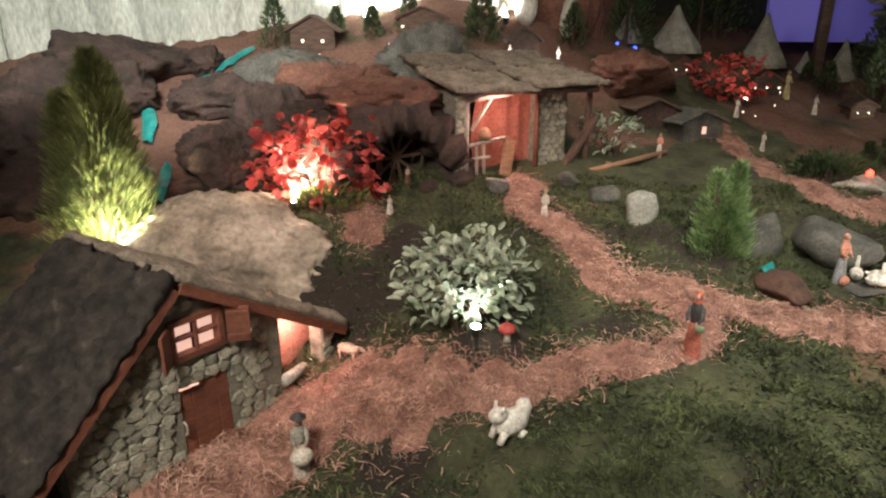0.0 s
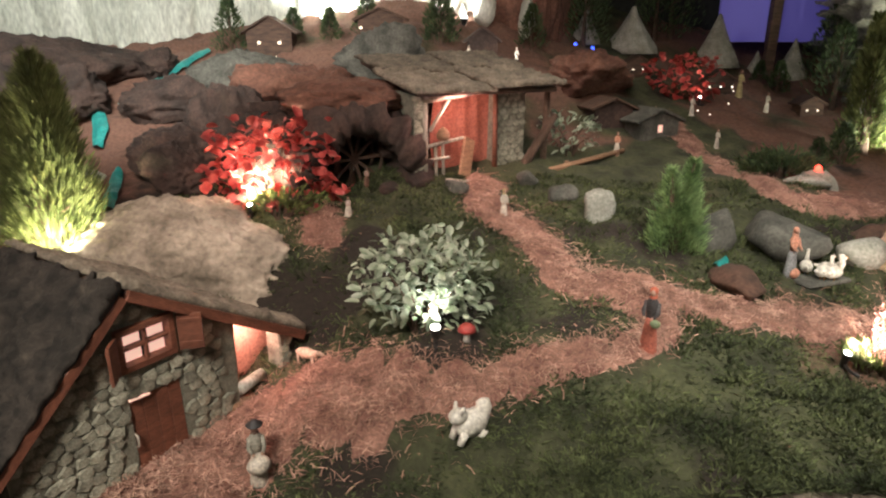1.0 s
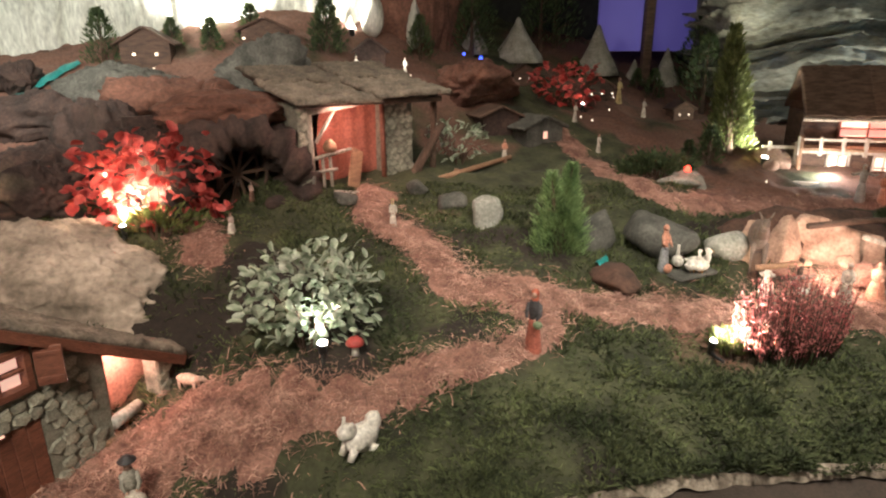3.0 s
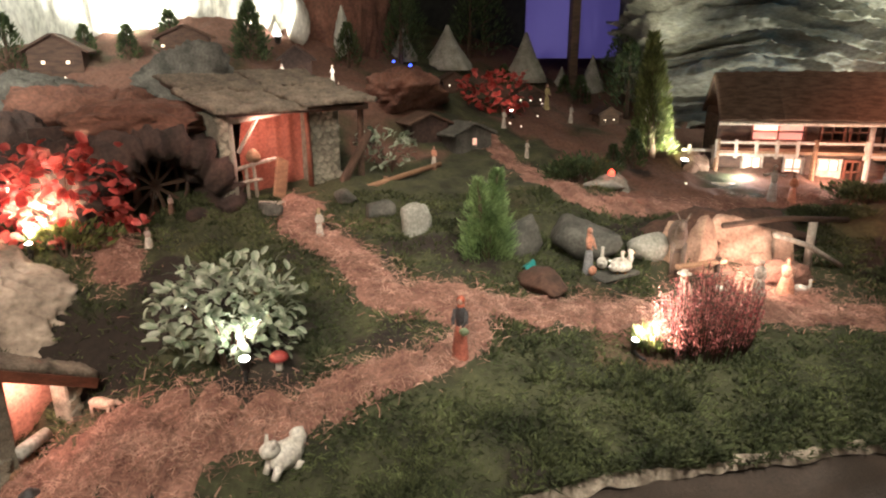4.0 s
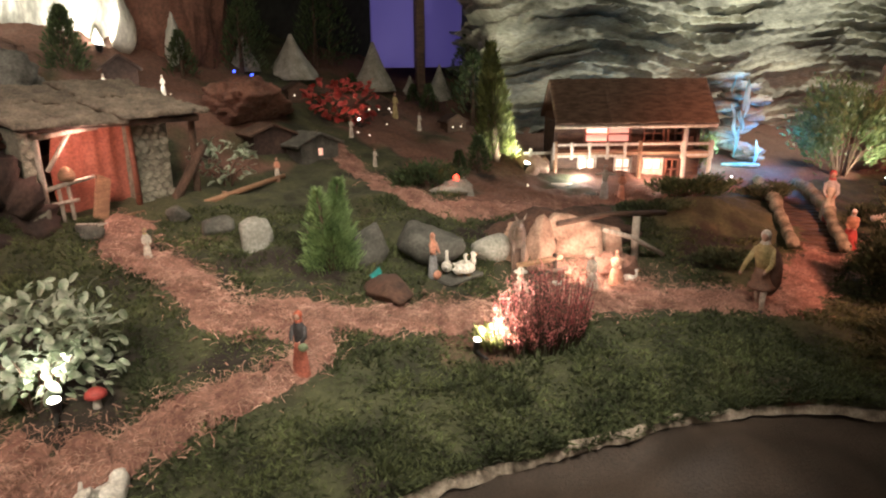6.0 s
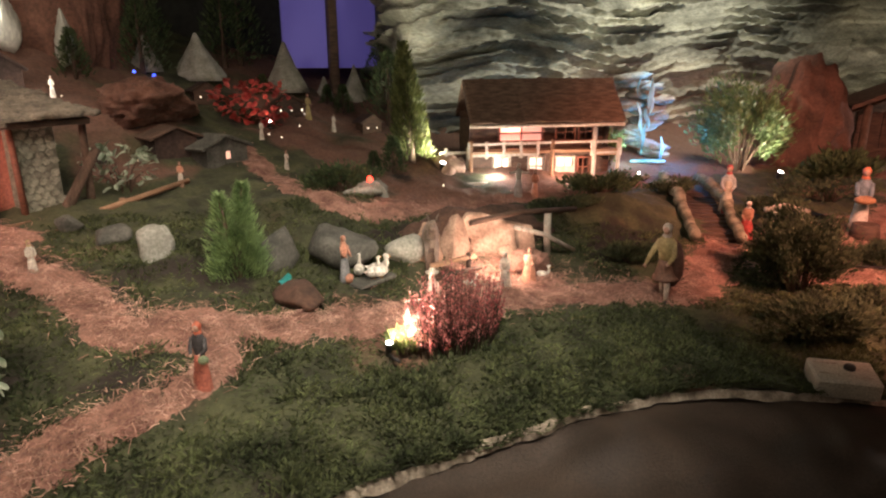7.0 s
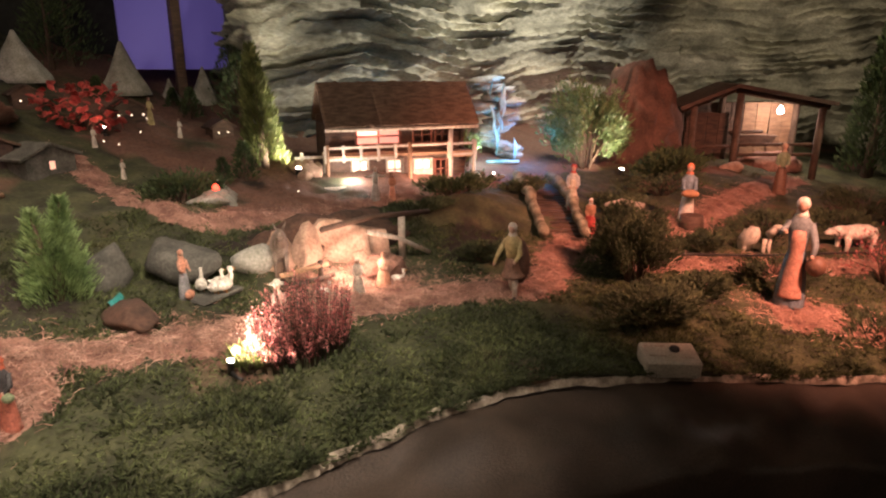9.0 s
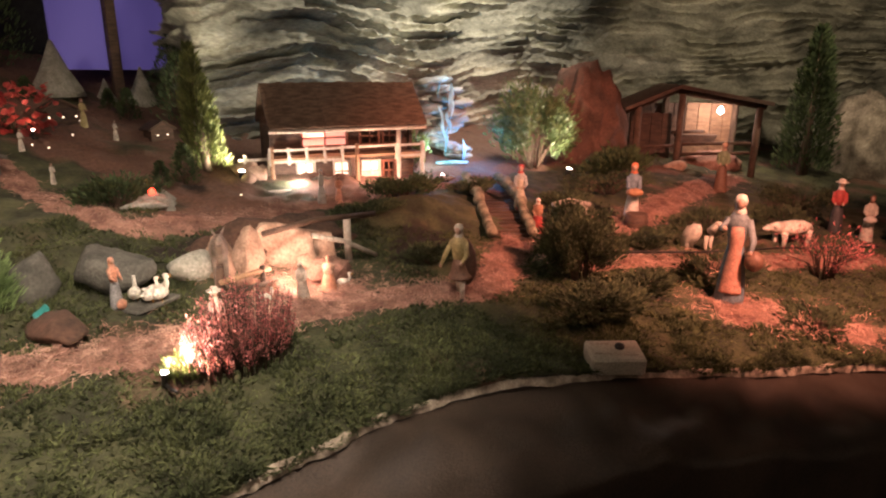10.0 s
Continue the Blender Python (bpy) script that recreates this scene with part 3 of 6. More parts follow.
def backdrop(name, line, z1, material, shape, label, nx=300, nz=120):
    """A crumpled sheet of scenery paper that hangs along a line of (x, y), from the land up to z1."""
    length = [0.0]
    for a, c in zip(line, line[1:]):
        length.append(length[-1] + math.dist(a, c))
    verts, faces = [], []
    for i in range(nx):
        s = length[-1] * i / (nx - 1)
        k = max(j for j in range(len(line) - 1) if length[j] <= s + 1e-9)
        u = (s - length[k]) / (length[k + 1] - length[k])
        p = Vector(line[k]).lerp(Vector(line[k + 1]), u)
        d = (Vector(line[k + 1]) - Vector(line[k])).normalized()
        out = Vector((d.y, -d.x))
        z0 = ground(*p) - 0.15
        for j in range(nz):
            z = z0 + (z1 - z0) * j / (nz - 1)
            push, lift = shape(s, z)
            verts.append((p.x + out.x * push, p.y + out.y * push, z + lift))
    for i in range(nx - 1):
        for j in range(nz - 1):
            a = i * nz + j
            faces.append((a, a + nz, a + nz + 1, a + 1))
    b = Build()
    b.add(verts, faces, material, True)
    return solid(name, b, Matrix(), label, "backdrop", kind="structure")


def hanging(s, z):
    """Upright creases."""
    f = 0.10 * noise.noise(Vector((s * 2.4, z * 0.5, 1))) + 0.09 * abs(noise.noise(Vector((s * 8, z * 1.3, 4)))) + 0.035 * noise.noise(Vector((s * 22, z * 5, 2)))
    return f, 0.0


def layered(s, z):
    """Long torn ledges that overhang, like bedded rock, with deep hollows between."""
    warp = 0.16 * noise.noise(Vector((s * 0.8, z * 1.6, 5))) + 0.045 * noise.noise(Vector((s * 2.6, z * 4, 8))) + 0.012 * noise.noise(Vector((s * 12, z * 9, 3)))
    v = (z + warp) / 0.07
    k = math.floor(v)
    saw = v - k
    depth = 0.13 * max(0.05, 0.45 + 1.9 * noise.noise(Vector((s * 1.35, k * 7.3, 2))) + 0.5 * noise.noise(Vector((s * 5.5, k * 3.1, 4))))
    hollow = 0.24 * max(0.0, noise.noise(Vector((s * 0.9, z * 2.1, 12)))) ** 1.2
    torn = 0.028 * noise.noise(Vector((s * 13, k, 6))) + 0.012 * noise.noise(Vector((s * 38, k, 9)))
    return depth * saw ** 1.7 - hollow + 0.12 * noise.noise(Vector((s * 1.0, z * 1.4, 3))) + 0.016 * noise.noise(Vector((s * 14, z * 24, 1))), -saw * torn


backdrop("backdrop_white", [(-3.3, 2.6), (-2.6, 3.9), (-1.2, 4.15), (0.55, 4.3)], 2.7, WHITEPAPER, hanging, "crumpled white scenery paper like a pale cliff")
backdrop("backdrop_brown", [(0.5, 4.25), (0.85, 4.05), (1.15, 4.5)], 2.7, REDEARTH, hanging, "crumpled red-brown scenery paper", 60, 60)
backdrop("backdrop_rock", [(3.15, 5.0), (2.74, 3.78), (3.6, 3.62), (5.2, 3.45), (7.2, 2.9), (9.3, 0.6)], 2.7, ROCKPAPER, layered, "layered grey-green rock paper with ragged ledges", 800, 300)


def paper_peak(x, y, z, w, h, seed):
    b = Build()
    b.rock((0, 0, 0.3 * h), (0.5 * w, 0.06, 0.75 * h), WHITEPAPER, seed, 16, 10, (((0.8, -0.3, 0.45), 0.4), ((-0.8, -0.3, 0.4), 0.42)), 0.07)
    solid("paper_peak", b, pose(x, y, z), "jagged peak of white scenery paper", "backdrop", kind="structure")


for x, y, z, w, h, k in ((0.36, 4.1, 1.56, 0.15, 0.16, 2), (0.49, 4.08, 1.74, 0.17, 0.2, 5), (0.74, 4.0, 1.64, 0.12, 0.17, 7)):
    paper_peak(x, y, z, w, h, k)


def blue_panels():
    for x, w in ((2.37, 0.35), (2.79, 0.37)):
        b = Build()
        b.box((0, 0, 0), (w, 0.02, 0.75), BLUEGLOW, bevel=0.05)
        t = solid("blue_window", b, pose(x, 4.62, 1.9), "tall pane glowing dim violet blue in the dark", "window", kind="structure")
    b = Build()
    b.box((0, 0, 0), (0.07, 0.05, 1.2), DARKWOOD)
    solid("window_post", b, pose(2.58, 4.58, 1.8), "dark post between the blue panes", "post", kind="structure")


blue_panels()


# ---- shared forms ----
def flat_stones(name, seed, size, thick, material):
    """A rounded, uneven stone face, kept light."""
    rng = random.Random(seed)
    n = rng.choice((5, 6, 7))
    ring = []
    for k in range(n):
        a = math.tau * (k + rng.uniform(-0.25, 0.25)) / n
        r = rng.uniform(0.8, 1.08)
        ring.append((0.5 * size[0] * r * math.cos(a), 0.5 * size[1] * r * math.sin(a)))
    verts = [(x, 0, z) for x, z in ring] + [(0.82 * x, -thick * rng.uniform(0.7, 1.1), 0.82 * z) for x, z in ring] + [(0, -1.15 * thick, 0)]
    faces = [(k, (k + 1) % n, n + (k + 1) % n, n + k) for k in range(n)] + [(n + k, n + (k + 1) % n, 2 * n) for k in range(n)]
    return Build().add(verts, faces, material).mesh(name)


STONES = [flat_stones("stone", i, (0.047, 0.039), 0.0065, STONEWALL) for i in range(7)]


def lay_stones(parent, inside, x0, x1, z0, z1, step=0.034, y=0.0, scale=1.0, seed=0):
    """Stones over an upright face (x, z), where inside(x, z) holds."""
    rng = random.Random(seed)
    row, z = 0, z0
    while z < z1:
        x = x0 + (0.5 * step if row % 2 else 0)
        while x < x1:
            px, pz = x + rng.uniform(-0.006, 0.006), z + rng.uniform(-0.004, 0.004)
            if inside(px, pz):
                s = scale * rng.uniform(0.85, 1.12)
                part("stone", STONES[rng.randrange(7)], parent, at=pose(px, y, pz, 0, rng.uniform(-30, 30), 0) @ Matrix.Scale(s, 4))
            x += step * scale * rng.uniform(1.0, 1.25)
        z += 0.8 * step * scale
        row += 1


def floodlight(at, face, aim, watts, colour, label, lens=0.028):
    """A small garden floodlight with its bulb."""
    at = Vector(at)
    d = (Vector(face) - at).normalized()
    m = Matrix.Translation(at) @ d.to_track_quat("Y", "Z").to_matrix().to_4x4()
    t = thing("floodlight", m, label, "lamp", "floodlights in the moss")
    b = Build()
    b.lathe([(0.4 * lens, -0.045), (0.75 * lens, -0.035), (lens, -0.004), (1.12 * lens, 0.0), (1.05 * lens, 0.004)], BLACK, n=16, at=pose(0, 0, 0, -90))
    part("housing", b, t)
    g = Build()
    g.lathe([(0.0, 0.0), (0.6 * lens, 0.004), (0.95 * lens, 0.001)], LENS, n=16, at=pose(0, 0.004, 0, -90))
    part("lens", g, t, "glowing glass lens")
    s = Build()
    s.tube([(0, -0.03, 0), (0, -0.03, -0.03), (0, -0.02, -0.06)], 0.005, BLACK, 6)
    part("spike", s, t)
    spot("flood_bulb", at + d * 0.03, Vector(aim), watts, colour, 125, 0.5, 0.015)
    return t


# ---- stone cottage ----
SALMONWALL = mat("salmon_plaster", (0.42, 0.2, 0.14), (0.52, 0.27, 0.2), 18, 0.9, 0.3, 6)
def cottage():
    Z = 0.6
    t = thing("stone_cottage", pose(-0.6, 1.34, Z, 0, 0, 53.13), "small grey stone cottage with lit window and reddish wooden door", "cottage")

    def roof_z(x):
        return 0.405 - 0.59 * (x + 0.025) if x > -0.025 else 0.405 + 0.97 * (x + 0.025)

    b = Build()
    for x0, x1, z0, z1 in ((-0.3, -0.035, -0.12, 0), (-0.035, 0.097, 0.15, 0), (0.097, 0.235, -0.12, 0)):
        pts = [(x0, z0), (x1, z0), (x1, roof_z(x1))] + ([(0, roof_z(0))] if x0 < 0 < x1 else []) + [(x0, roof_z(x0))]
        if x0 == -0.035:
            # over the door, with the window's hole
            for a0, a1, c0, c1 in ((0.08, 0.097, 0.15, None), (-0.035, 0.08, 0.15, 0.235)):
                b.prism([(a0, c0), (a1, c0), (a1, c1 or roof_z(a1)), (a0, c1 or roof_z(a0))], 0, 0.03, MORTAR)
            b.prism([(-0.035, 0.32), (0.08, 0.32), (0.08, roof_z(0.08)), (0, roof_z(0)), (-0.035, roof_z(-0.035))], 0, 0.03, MORTAR)
        else:
            b.prism(pts, 0, 0.03, MORTAR)
    b.prism([(-0.3, -0.12), (-0.27, -0.12), (-0.27, 0.13), (-0.3, 0.11)], 0.03, 0.5, MORTAR)
    b.prism([(-0.3, -0.12), (0.43, -0.12), (0.43, 0.14), (0.0, 0.39), (-0.3, 0.11)], 0.5, 0.53, MORTAR)
    b.prism([(0.235, -0.12), (0.262, -0.12), (0.262, 0.25), (0.235, 0.26)], 0.0, 0.5, MORTAR)
    part("wall", b, t, "grey mortar wall set with field stones")
    p = Build()
    p.box((0.425, 0.02, 0.02), (0.04, 0.05, 0.26), STONEWALL, rough=0.003)
    part("porch_pier", p, t)
    p = Build()
    p.prism([(0.262, -0.02), (0.5, -0.02), (0.5, 0.09), (0.262, 0.23)], 0.085, 0.095, SALMONWALL)
    p.prism([(0.263, -0.02), (0.267, -0.02), (0.267, 0.23), (0.263, 0.23)], 0.004, 0.083, REDWOOD)
    p.box((0.33, 0.09, -0.015), (0.2, 0.2, 0.03), WOOD)
    part("porch_lining", p, t, "orange-lit inner porch wall and floor")
    lay_stones(t, lambda x, z: z < roof_z(x) - 0.025 and not (-0.05 < x < 0.11 and z < 0.165) and not (-0.075 < x < 0.145 and 0.215 < z < 0.345), -0.28, 0.225, -0.05, 0.4, seed=2)
    lay_stones(t, lambda x, z: True, 0.418, 0.44, -0.04, 0.12, y=-0.006, scale=0.8, seed=4)
    # door of planks in its frame
    d = Build()
    for i in range(4):
        d.box((-0.0175 + 0.0325 * i, 0.012, 0.055), (0.0318, 0.014, 0.185), REDWOOD, bevel=0.12)
    door = part("door", d, t, "reddish plank door, slightly open at its top", at=pose(0, -0.004, 0, -2, 0, -2))
    h = Build()
    h.tube([(-0.035, -0.002, 0.03), (-0.035, -0.012, 0.035), (-0.035, -0.012, 0.06), (-0.035, -0.002, 0.065)], 0.003, GREYWOOD, 6)
    part("handle", h, door, "pale handle")
    f = Build()
    f.box((-0.012, -0.004, 0.1515), (0.05, 0.006, 0.005), WINDOWGLOW, turn=(0, 3, 0))
    part("door_gap", f, t, "lit slit above the door")
    # window
    w = Build()
    w.ring(-0.034, 0.079, 0.24, 0.316, 0.014, -0.015, 0.015, REDWOOD)
    win = part("window", w, t, "reddish wooden cross window")
    for c, s in (((0.0225, -0.004, 0.278), (0.007, 0.012, 0.076)), ((0.0225, -0.002, 0.278), (0.113, 0.012, 0.007))):
        k = Build()
        k.box(c, s, REDWOOD)
        part("glazing_bar", k, win)
    for x in (-0.0065, 0.052):
        for z in (0.258, 0.299):
            g = Build()
            g.box((x, 0.012, z), (0.05, 0.003, 0.036), WINDOWGLOW)
            part("pane", g, win, "warmly lit pane")
    for x, a in ((-0.052, 125), (0.097, 42)):
        s = Build()
        s.box((0.028, 0, 0), (0.056, 0.007, 0.092), REDWOOD)
        for z in (-0.03, 0.03):
            s.box((0.028, -0.004, z), (0.05, 0.005, 0.01), REDWOOD)
        part("shutter", s, t, "open wooden shutter", at=pose(x, -0.018, 0.278, 0, 0, -a if x > 0 else a + 100))
    # roof
    for side, ang, run, length in ((1, -30.5, 0.575, 0.53), (-1, 44.1, 0.5, 0.53)):
        r = Build()
        r.box((side * run / 2, length / 2 - 0.03, 0.012), (run, length, 0.018), DARKWOOD, bevel=0.1)
        roof = part("roof", r, t, "dark mossy roof slope", at=pose(-0.025, 0, 0.408, 0, -ang, 0))
        k = Build()
        k.box((side * run / 2, -0.036, 0.008), (run, 0.012, 0.026), REDWOOD)
        part("fascia", k, roof, "reddish fascia board")
        k = Build()
        # the steeper slope takes a much darker cover than the other
        k.thatch(length + 0.01, run + 0.012, 0.018, ROOFDARK if side < 0 else ROOFGREY, 0.026 if side < 0 else 0.015, side + 5, step=0.007)
        part("roof_cover", k, roof, "rough dark cover" if side < 0 else "grey bark cover, ragged at the eave", at=pose(0 if side > 0 else -run, -0.035, 0.021) @ (pose(run, 0, 0, 0, 0, 90) if side > 0 else pose(0, length, 0, 0, 0, -90)))
    c = Build()
    c.tube([(0.26, -0.0, 0.035), (0.35, 0.01, 0.04)], [0.018, 0.016], PALEROCK, 10)
    part("log", c, t, "pale log lying in the porch")
    lamp("porch_bulb", pose(-0.6, 1.34, Z, 0, 0, 53.13) @ Vector((0.335, 0.03, 0.175)), 1.3, PINK, 0.012)


cottage()


# ---- rocks ----
def broken_rock(name, x, y, r, material, label, seed, lift=0.3, turn=0.0, n=16, extra=(), grain=0.035):
    """A stone with flat broken faces, sunk into the land. lift: its centre over the land in shares of its height."""
    b = Build()
    b.rock((0, 0, r[2] * lift), r, material, seed, n, 11, extra, grain)
    return solid(name, b, pose(x, y, land(x, y), 0, 0, turn), label, "rock")


broken_rock("boulder", -0.71, 2.02, (0.4, 0.24, 0.25), ROCK, "large beige boulder with a rough lit crest behind the cottage", 3, -0.36, 0, 90, (((0.5, -0.2, 0.85), 0.68), ((-0.12, -0.5, 0.86), 0.7), ((0.35, -0.75, 0.56), 0.74), ((-0.35, -0.8, 0.5), 0.78), ((0.1, -0.95, 0.25), 0.86), ((-0.6, -0.2, 0.75), 0.8), ((0.9, -0.3, 0.1), 0.82)), 0.07)
broken_rock("flat_stone", 0.72, 2.22, (0.068, 0.035, 0.085), PALEROCK, "pale flat-faced stone leaning in the moss", 5, 0.5, 8, 12, (((0.1, -1, 0.25), 0.5),))
for x, y, r, s, m in ((1.05, 1.83, (0.13, 0.06, 0.032), 7, EARTH), (1.3, 2.02, (0.13, 0.09, 0.075), 8, GREYROCK), (1.07, 2.08, (0.08, 0.07, 0.07), 9, GREYROCK), (1.55, 1.97, (0.075, 0.05, 0.045), 10, PALEROCK), (0.6, 2.36, (0.06, 0.05, 0.03), 11, GREYROCK), (0.5, 2.5, (0.05, 0.04, 0.03), 12, GREYROCK), (1.78, 2.72, (0.12, 0.05, 0.05), 13, PALEROCK), (1.66, 2.5, (0.07, 0.05, 0.03), 14, PALEROCK), (-0.05, 2.4, (0.04, 0.03, 0.022), 17, DARKROCK), (0.2, 2.38, (0.045, 0.035, 0.022), 18, GREYROCK), (-1.2, 2.5, (0.05, 0.03, 0.025), 19, PALEROCK)):
    broken_rock("stone", x, y, [1.12 * v for v in r], m, "weathered stone half sunk in the moss", s, 0.35, 37 * s, 14)
for i, (x, y, r, m) in enumerate(((-0.8, 3.3, (0.24, 0.18, 0.16), GREYROCK), (-0.5, 3.15, (0.25, 0.16, 0.15), REDEARTH), (-0.25, 3.0, (0.22, 0.16, 0.14), REDEARTH), (-0.75, 2.85, (0.2, 0.16, 0.14), DARKROCK), (-0.88, 2.62, (0.16, 0.16, 0.1), DARKROCK), (-0.1, 3.35, (0.2, 0.16, 0.13), GREYROCK), (1.05, 3.6, (0.3, 0.2, 0.1), REDEARTH), (-1.6, 2.6, (0.3, 0.22, 0.16), DARKROCK), (-1.95, 3.0, (0.3, 0.25, 0.18), DARKROCK), (-1.6, 3.15, (0.2, 0.2, 0.14), DARKROCK), (-1.75, 3.55, (0.3, 0.2, 0.16), DARKROCK), (-1.05, 3.15, (0.15, 0.2, 0.1), DARKROCK), (-1.4, 2.35, (0.2, 0.2, 0.12), DARKROCK), (-2.3, 2.6, (0.35, 0.3, 0.2), DARKROCK), (-1.3, 3.6, (0.1, 0.15, 0.08), DARKROCK), (-0.85, 2.45, (0.14, 0.12, 0.1), DARKROCK))):
    broken_rock("scenery_rock", x, y, [1.1 * v for v in r], m, "reddish brown scenery rock on the upper slope", 30 + i, 0.25, 40 * i, 40, (), 0.15)
for i, (x, y, r) in enumerate(((7.6, 0.6, (0.4, 0.3, 0.5)), (7.9, 0.2, (0.4, 0.3, 0.4)), (7.2, 0.05, (0.3, 0.2, 0.25)), (6.6, -0.6, (0.35, 0.25, 0.22)))):
    broken_rock("scenery_rock", x, y, r, ROCK, "rough beige scenery rock at the dim end", 50 + i, 0.3, 40 * i, 26, (), 0.08)
b = Build()
b.blob((0, 0, 0.15), (0.34, 0.3, 0.5), mat("red_paper", (0.06, 0.033, 0.022), (0.13, 0.066, 0.045), 6, 0.9, 0.7, 9), 0.24, 1.6, 6, 54, crag=0.6)
solid("paper_mountain", b, pose(5.15, 2.3, 0.85), "tall red-brown crumpled paper mountain", "mountain")


for x, y, r, k in [(2.51, 3.04, 0.055, 40), (2.53, 2.97, 0.049, 41), (2.66, 3.06, 0.043, 42), (2.44, 2.91, 0.037, 43)]:
    broken_rock("stone", x, y, (1.3 * r, r, r), PEACHROCK, "pinkish lit stone beside the chalet terrace", k, 0.4, 30 * k, 14)
for x, y, r, k in [(3.27, 2.41, 0.03, 60), (3.42, 2.48, 0.027, 61), (3.26, 2.37, 0.024, 62), (3.59, 2.46, 0.020999999999999998, 63), (3.63, 2.44, 0.018, 64)]:
    broken_rock("stone", x, y, (1.4 * r, r, 0.8 * r), PALEROCK, "pale wet stone at the foot of the waterfall", k, 0.5, 30 * k, 10)


# ---- mill with its cave ----
def mill():
    Z = 1.0
    m = pose(0.098, 2.48, Z, 0, 0, 29.05)
    t = thing("mill_hut", m, "open mill hut with orange curtain, ladder and stone sides", "hut")
    for x0, x1, y0, y1, s in ((-0.062, -0.022, 0, 0.5, 1), (0.328, 0.475, 0.0, 0.06, 2)):
        b = Build()
        b.prism([(x0, -0.05), (x1, -0.05), (x1, 0.345), (x0, 0.345)], y0, y1, MORTAR)
        w = part("wall", b, t, "pale mottled stone wall")
        lay_stones(w, lambda x, z: True, x0 + 0.012, x1 - 0.01, -0.01, 0.34, seed=s, scale=0.9)
    b = Build()
    b.prism([(-0.06, -0.05), (0.475, -0.05), (0.475, 0.345), (-0.06, 0.345)], 0.5, 0.53, DARKWOOD)
    b.prism([(0.44, -0.05), (0.475, -0.05), (0.475, 0.345), (0.44, 0.345)], 0.06, 0.5, MORTAR)
    part("back_wall", b, t)
    # curtain with folds
    c = Build()
    verts, faces = [], []
    for i in range(40):
        for j in range(12):
            x = 0.1 + 0.24 * i / 39
            lean = 0.03 * math.sin(math.pi * j / 11) * (1 - i / 39)
            verts.append((x - lean, 0.06 + 0.004 * math.sin(i * 0.75 + 0.2 * j) + 0.04 * (1 - i / 39), -0.03 + 0.375 * j / 11))
    for i in range(39):
        for j in range(11):
            a = i * 12 + j
            faces.append((a, a + 12, a + 13, a + 1))
    c.add(verts, faces, CURTAIN, True)
    part("curtain", c, t, "orange-brown cloth curtain hung in soft folds")
    # timber
    for pts, r, mt in ((((-0.012, 0, -0.02), (-0.014, 0, 0.34)), 0.012, GREYWOOD), (((-0.02, 0, 0.315), (0.2, 0, 0.335)), 0.012, GREYWOOD), (((0.01, 0, 0.2), (0.1, 0, 0.32)), 0.008, GREYWOOD), (((0.0, 0, 0.14), (0.16, -0.01, 0.165)), 0.008, GREYWOOD), (((0.0, 0, 0.085), (0.1, 0, 0.09)), 0.007, GREYWOOD), (((0.045, 0.01, 0.0), (0.04, 0.01, 0.15)), 0.007, GREYWOOD), (((0.08, 0.01, -0.01), (0.07, 0.01, 0.2)), 0.007, GREYWOOD), (((0.318, -0.01, -0.03), (0.312, -0.01, 0.345)), 0.012, REDWOOD), (((0.41, -0.03, -0.03), (0.5, -0.05, 0.1), (0.6, -0.05, 0.235)), 0.022, BARK), (((0.56, -0.03, -0.06), (0.57, -0.03, 0.34)), 0.016, BARK), (((0.03, -0.09, 0.02), (0.36, -0.13, -0.03)), 0.009, GREYWOOD), (((0.05, -0.04, 0.0), (0.3, -0.06, 0.015)), 0.008, WOOD)):
        b = Build()
        q = [Vector(p) for p in pts]
        q = [q[0].lerp(q[-1], 0)] + [a.lerp(c, 0.5) + Vector((0.002, 0.002, 0.001)) for a, c in zip(q, q[1:])] + [q[-1]]
        b.tube(q, [r, 0.93 * r, 0.86 * r, 0.8 * r][:len(q)], mt, 8)
        part("beam", b, t)
    b = Build()
    b.box((0, 0, 0), (0.055, 0.012, 0.17), WOOD, turn=(-25, 28, 0))
    part("ramp_board", b, t, "slanting plank", at=pose(0.17, -0.02, 0.085))
    b = Build()
    b.lathe([(0.018, 0), (0.026, 0.008), (0.027, 0.024), (0.018, 0.04), (0.006, 0.05)], WOOD, (0.07, 0.0, 0.16))
    part("sack", b, t, "pale sack on the rack")
    # roof
    r = Build()
    r.box((0.31, 0.22, 0), (0.63, 0.62, 0.022), DARKWOOD, bevel=0.15)
    roof = part("roof", r, t, "grey-brown bark roof", at=pose(-0.065, 0.04, 0.36, 9, 0, -6))
    for i, (x0, y0, wide, run) in enumerate(((-0.03, -0.13, 0.36, 0.4), (0.31, -0.12, 0.35, 0.38), (-0.02, 0.22, 0.38, 0.36), (0.33, 0.22, 0.32, 0.36))):
        k = Build()
        k.thatch(wide, run, 0.016, ROOFGREY, 0.018, 3 * i + 2, step=0.01)
        part("roof_cover", k, roof, at=pose(x0, y0, 0.011 + 0.008 * (i % 2) + (0.006 if i > 1 else 0), -1, 1 - 2 * (i % 2), 2 - i))
    # unseen lamp added to brighten the curtain and timbers
    lamp("mill_bulb", m @ Vector((0.12, -0.06, 0.28)), 1.5, PINK, 0.012)
    # cave arch and water wheel
    a = Build()
    verts, faces = [], []
    n, k = 72, 26
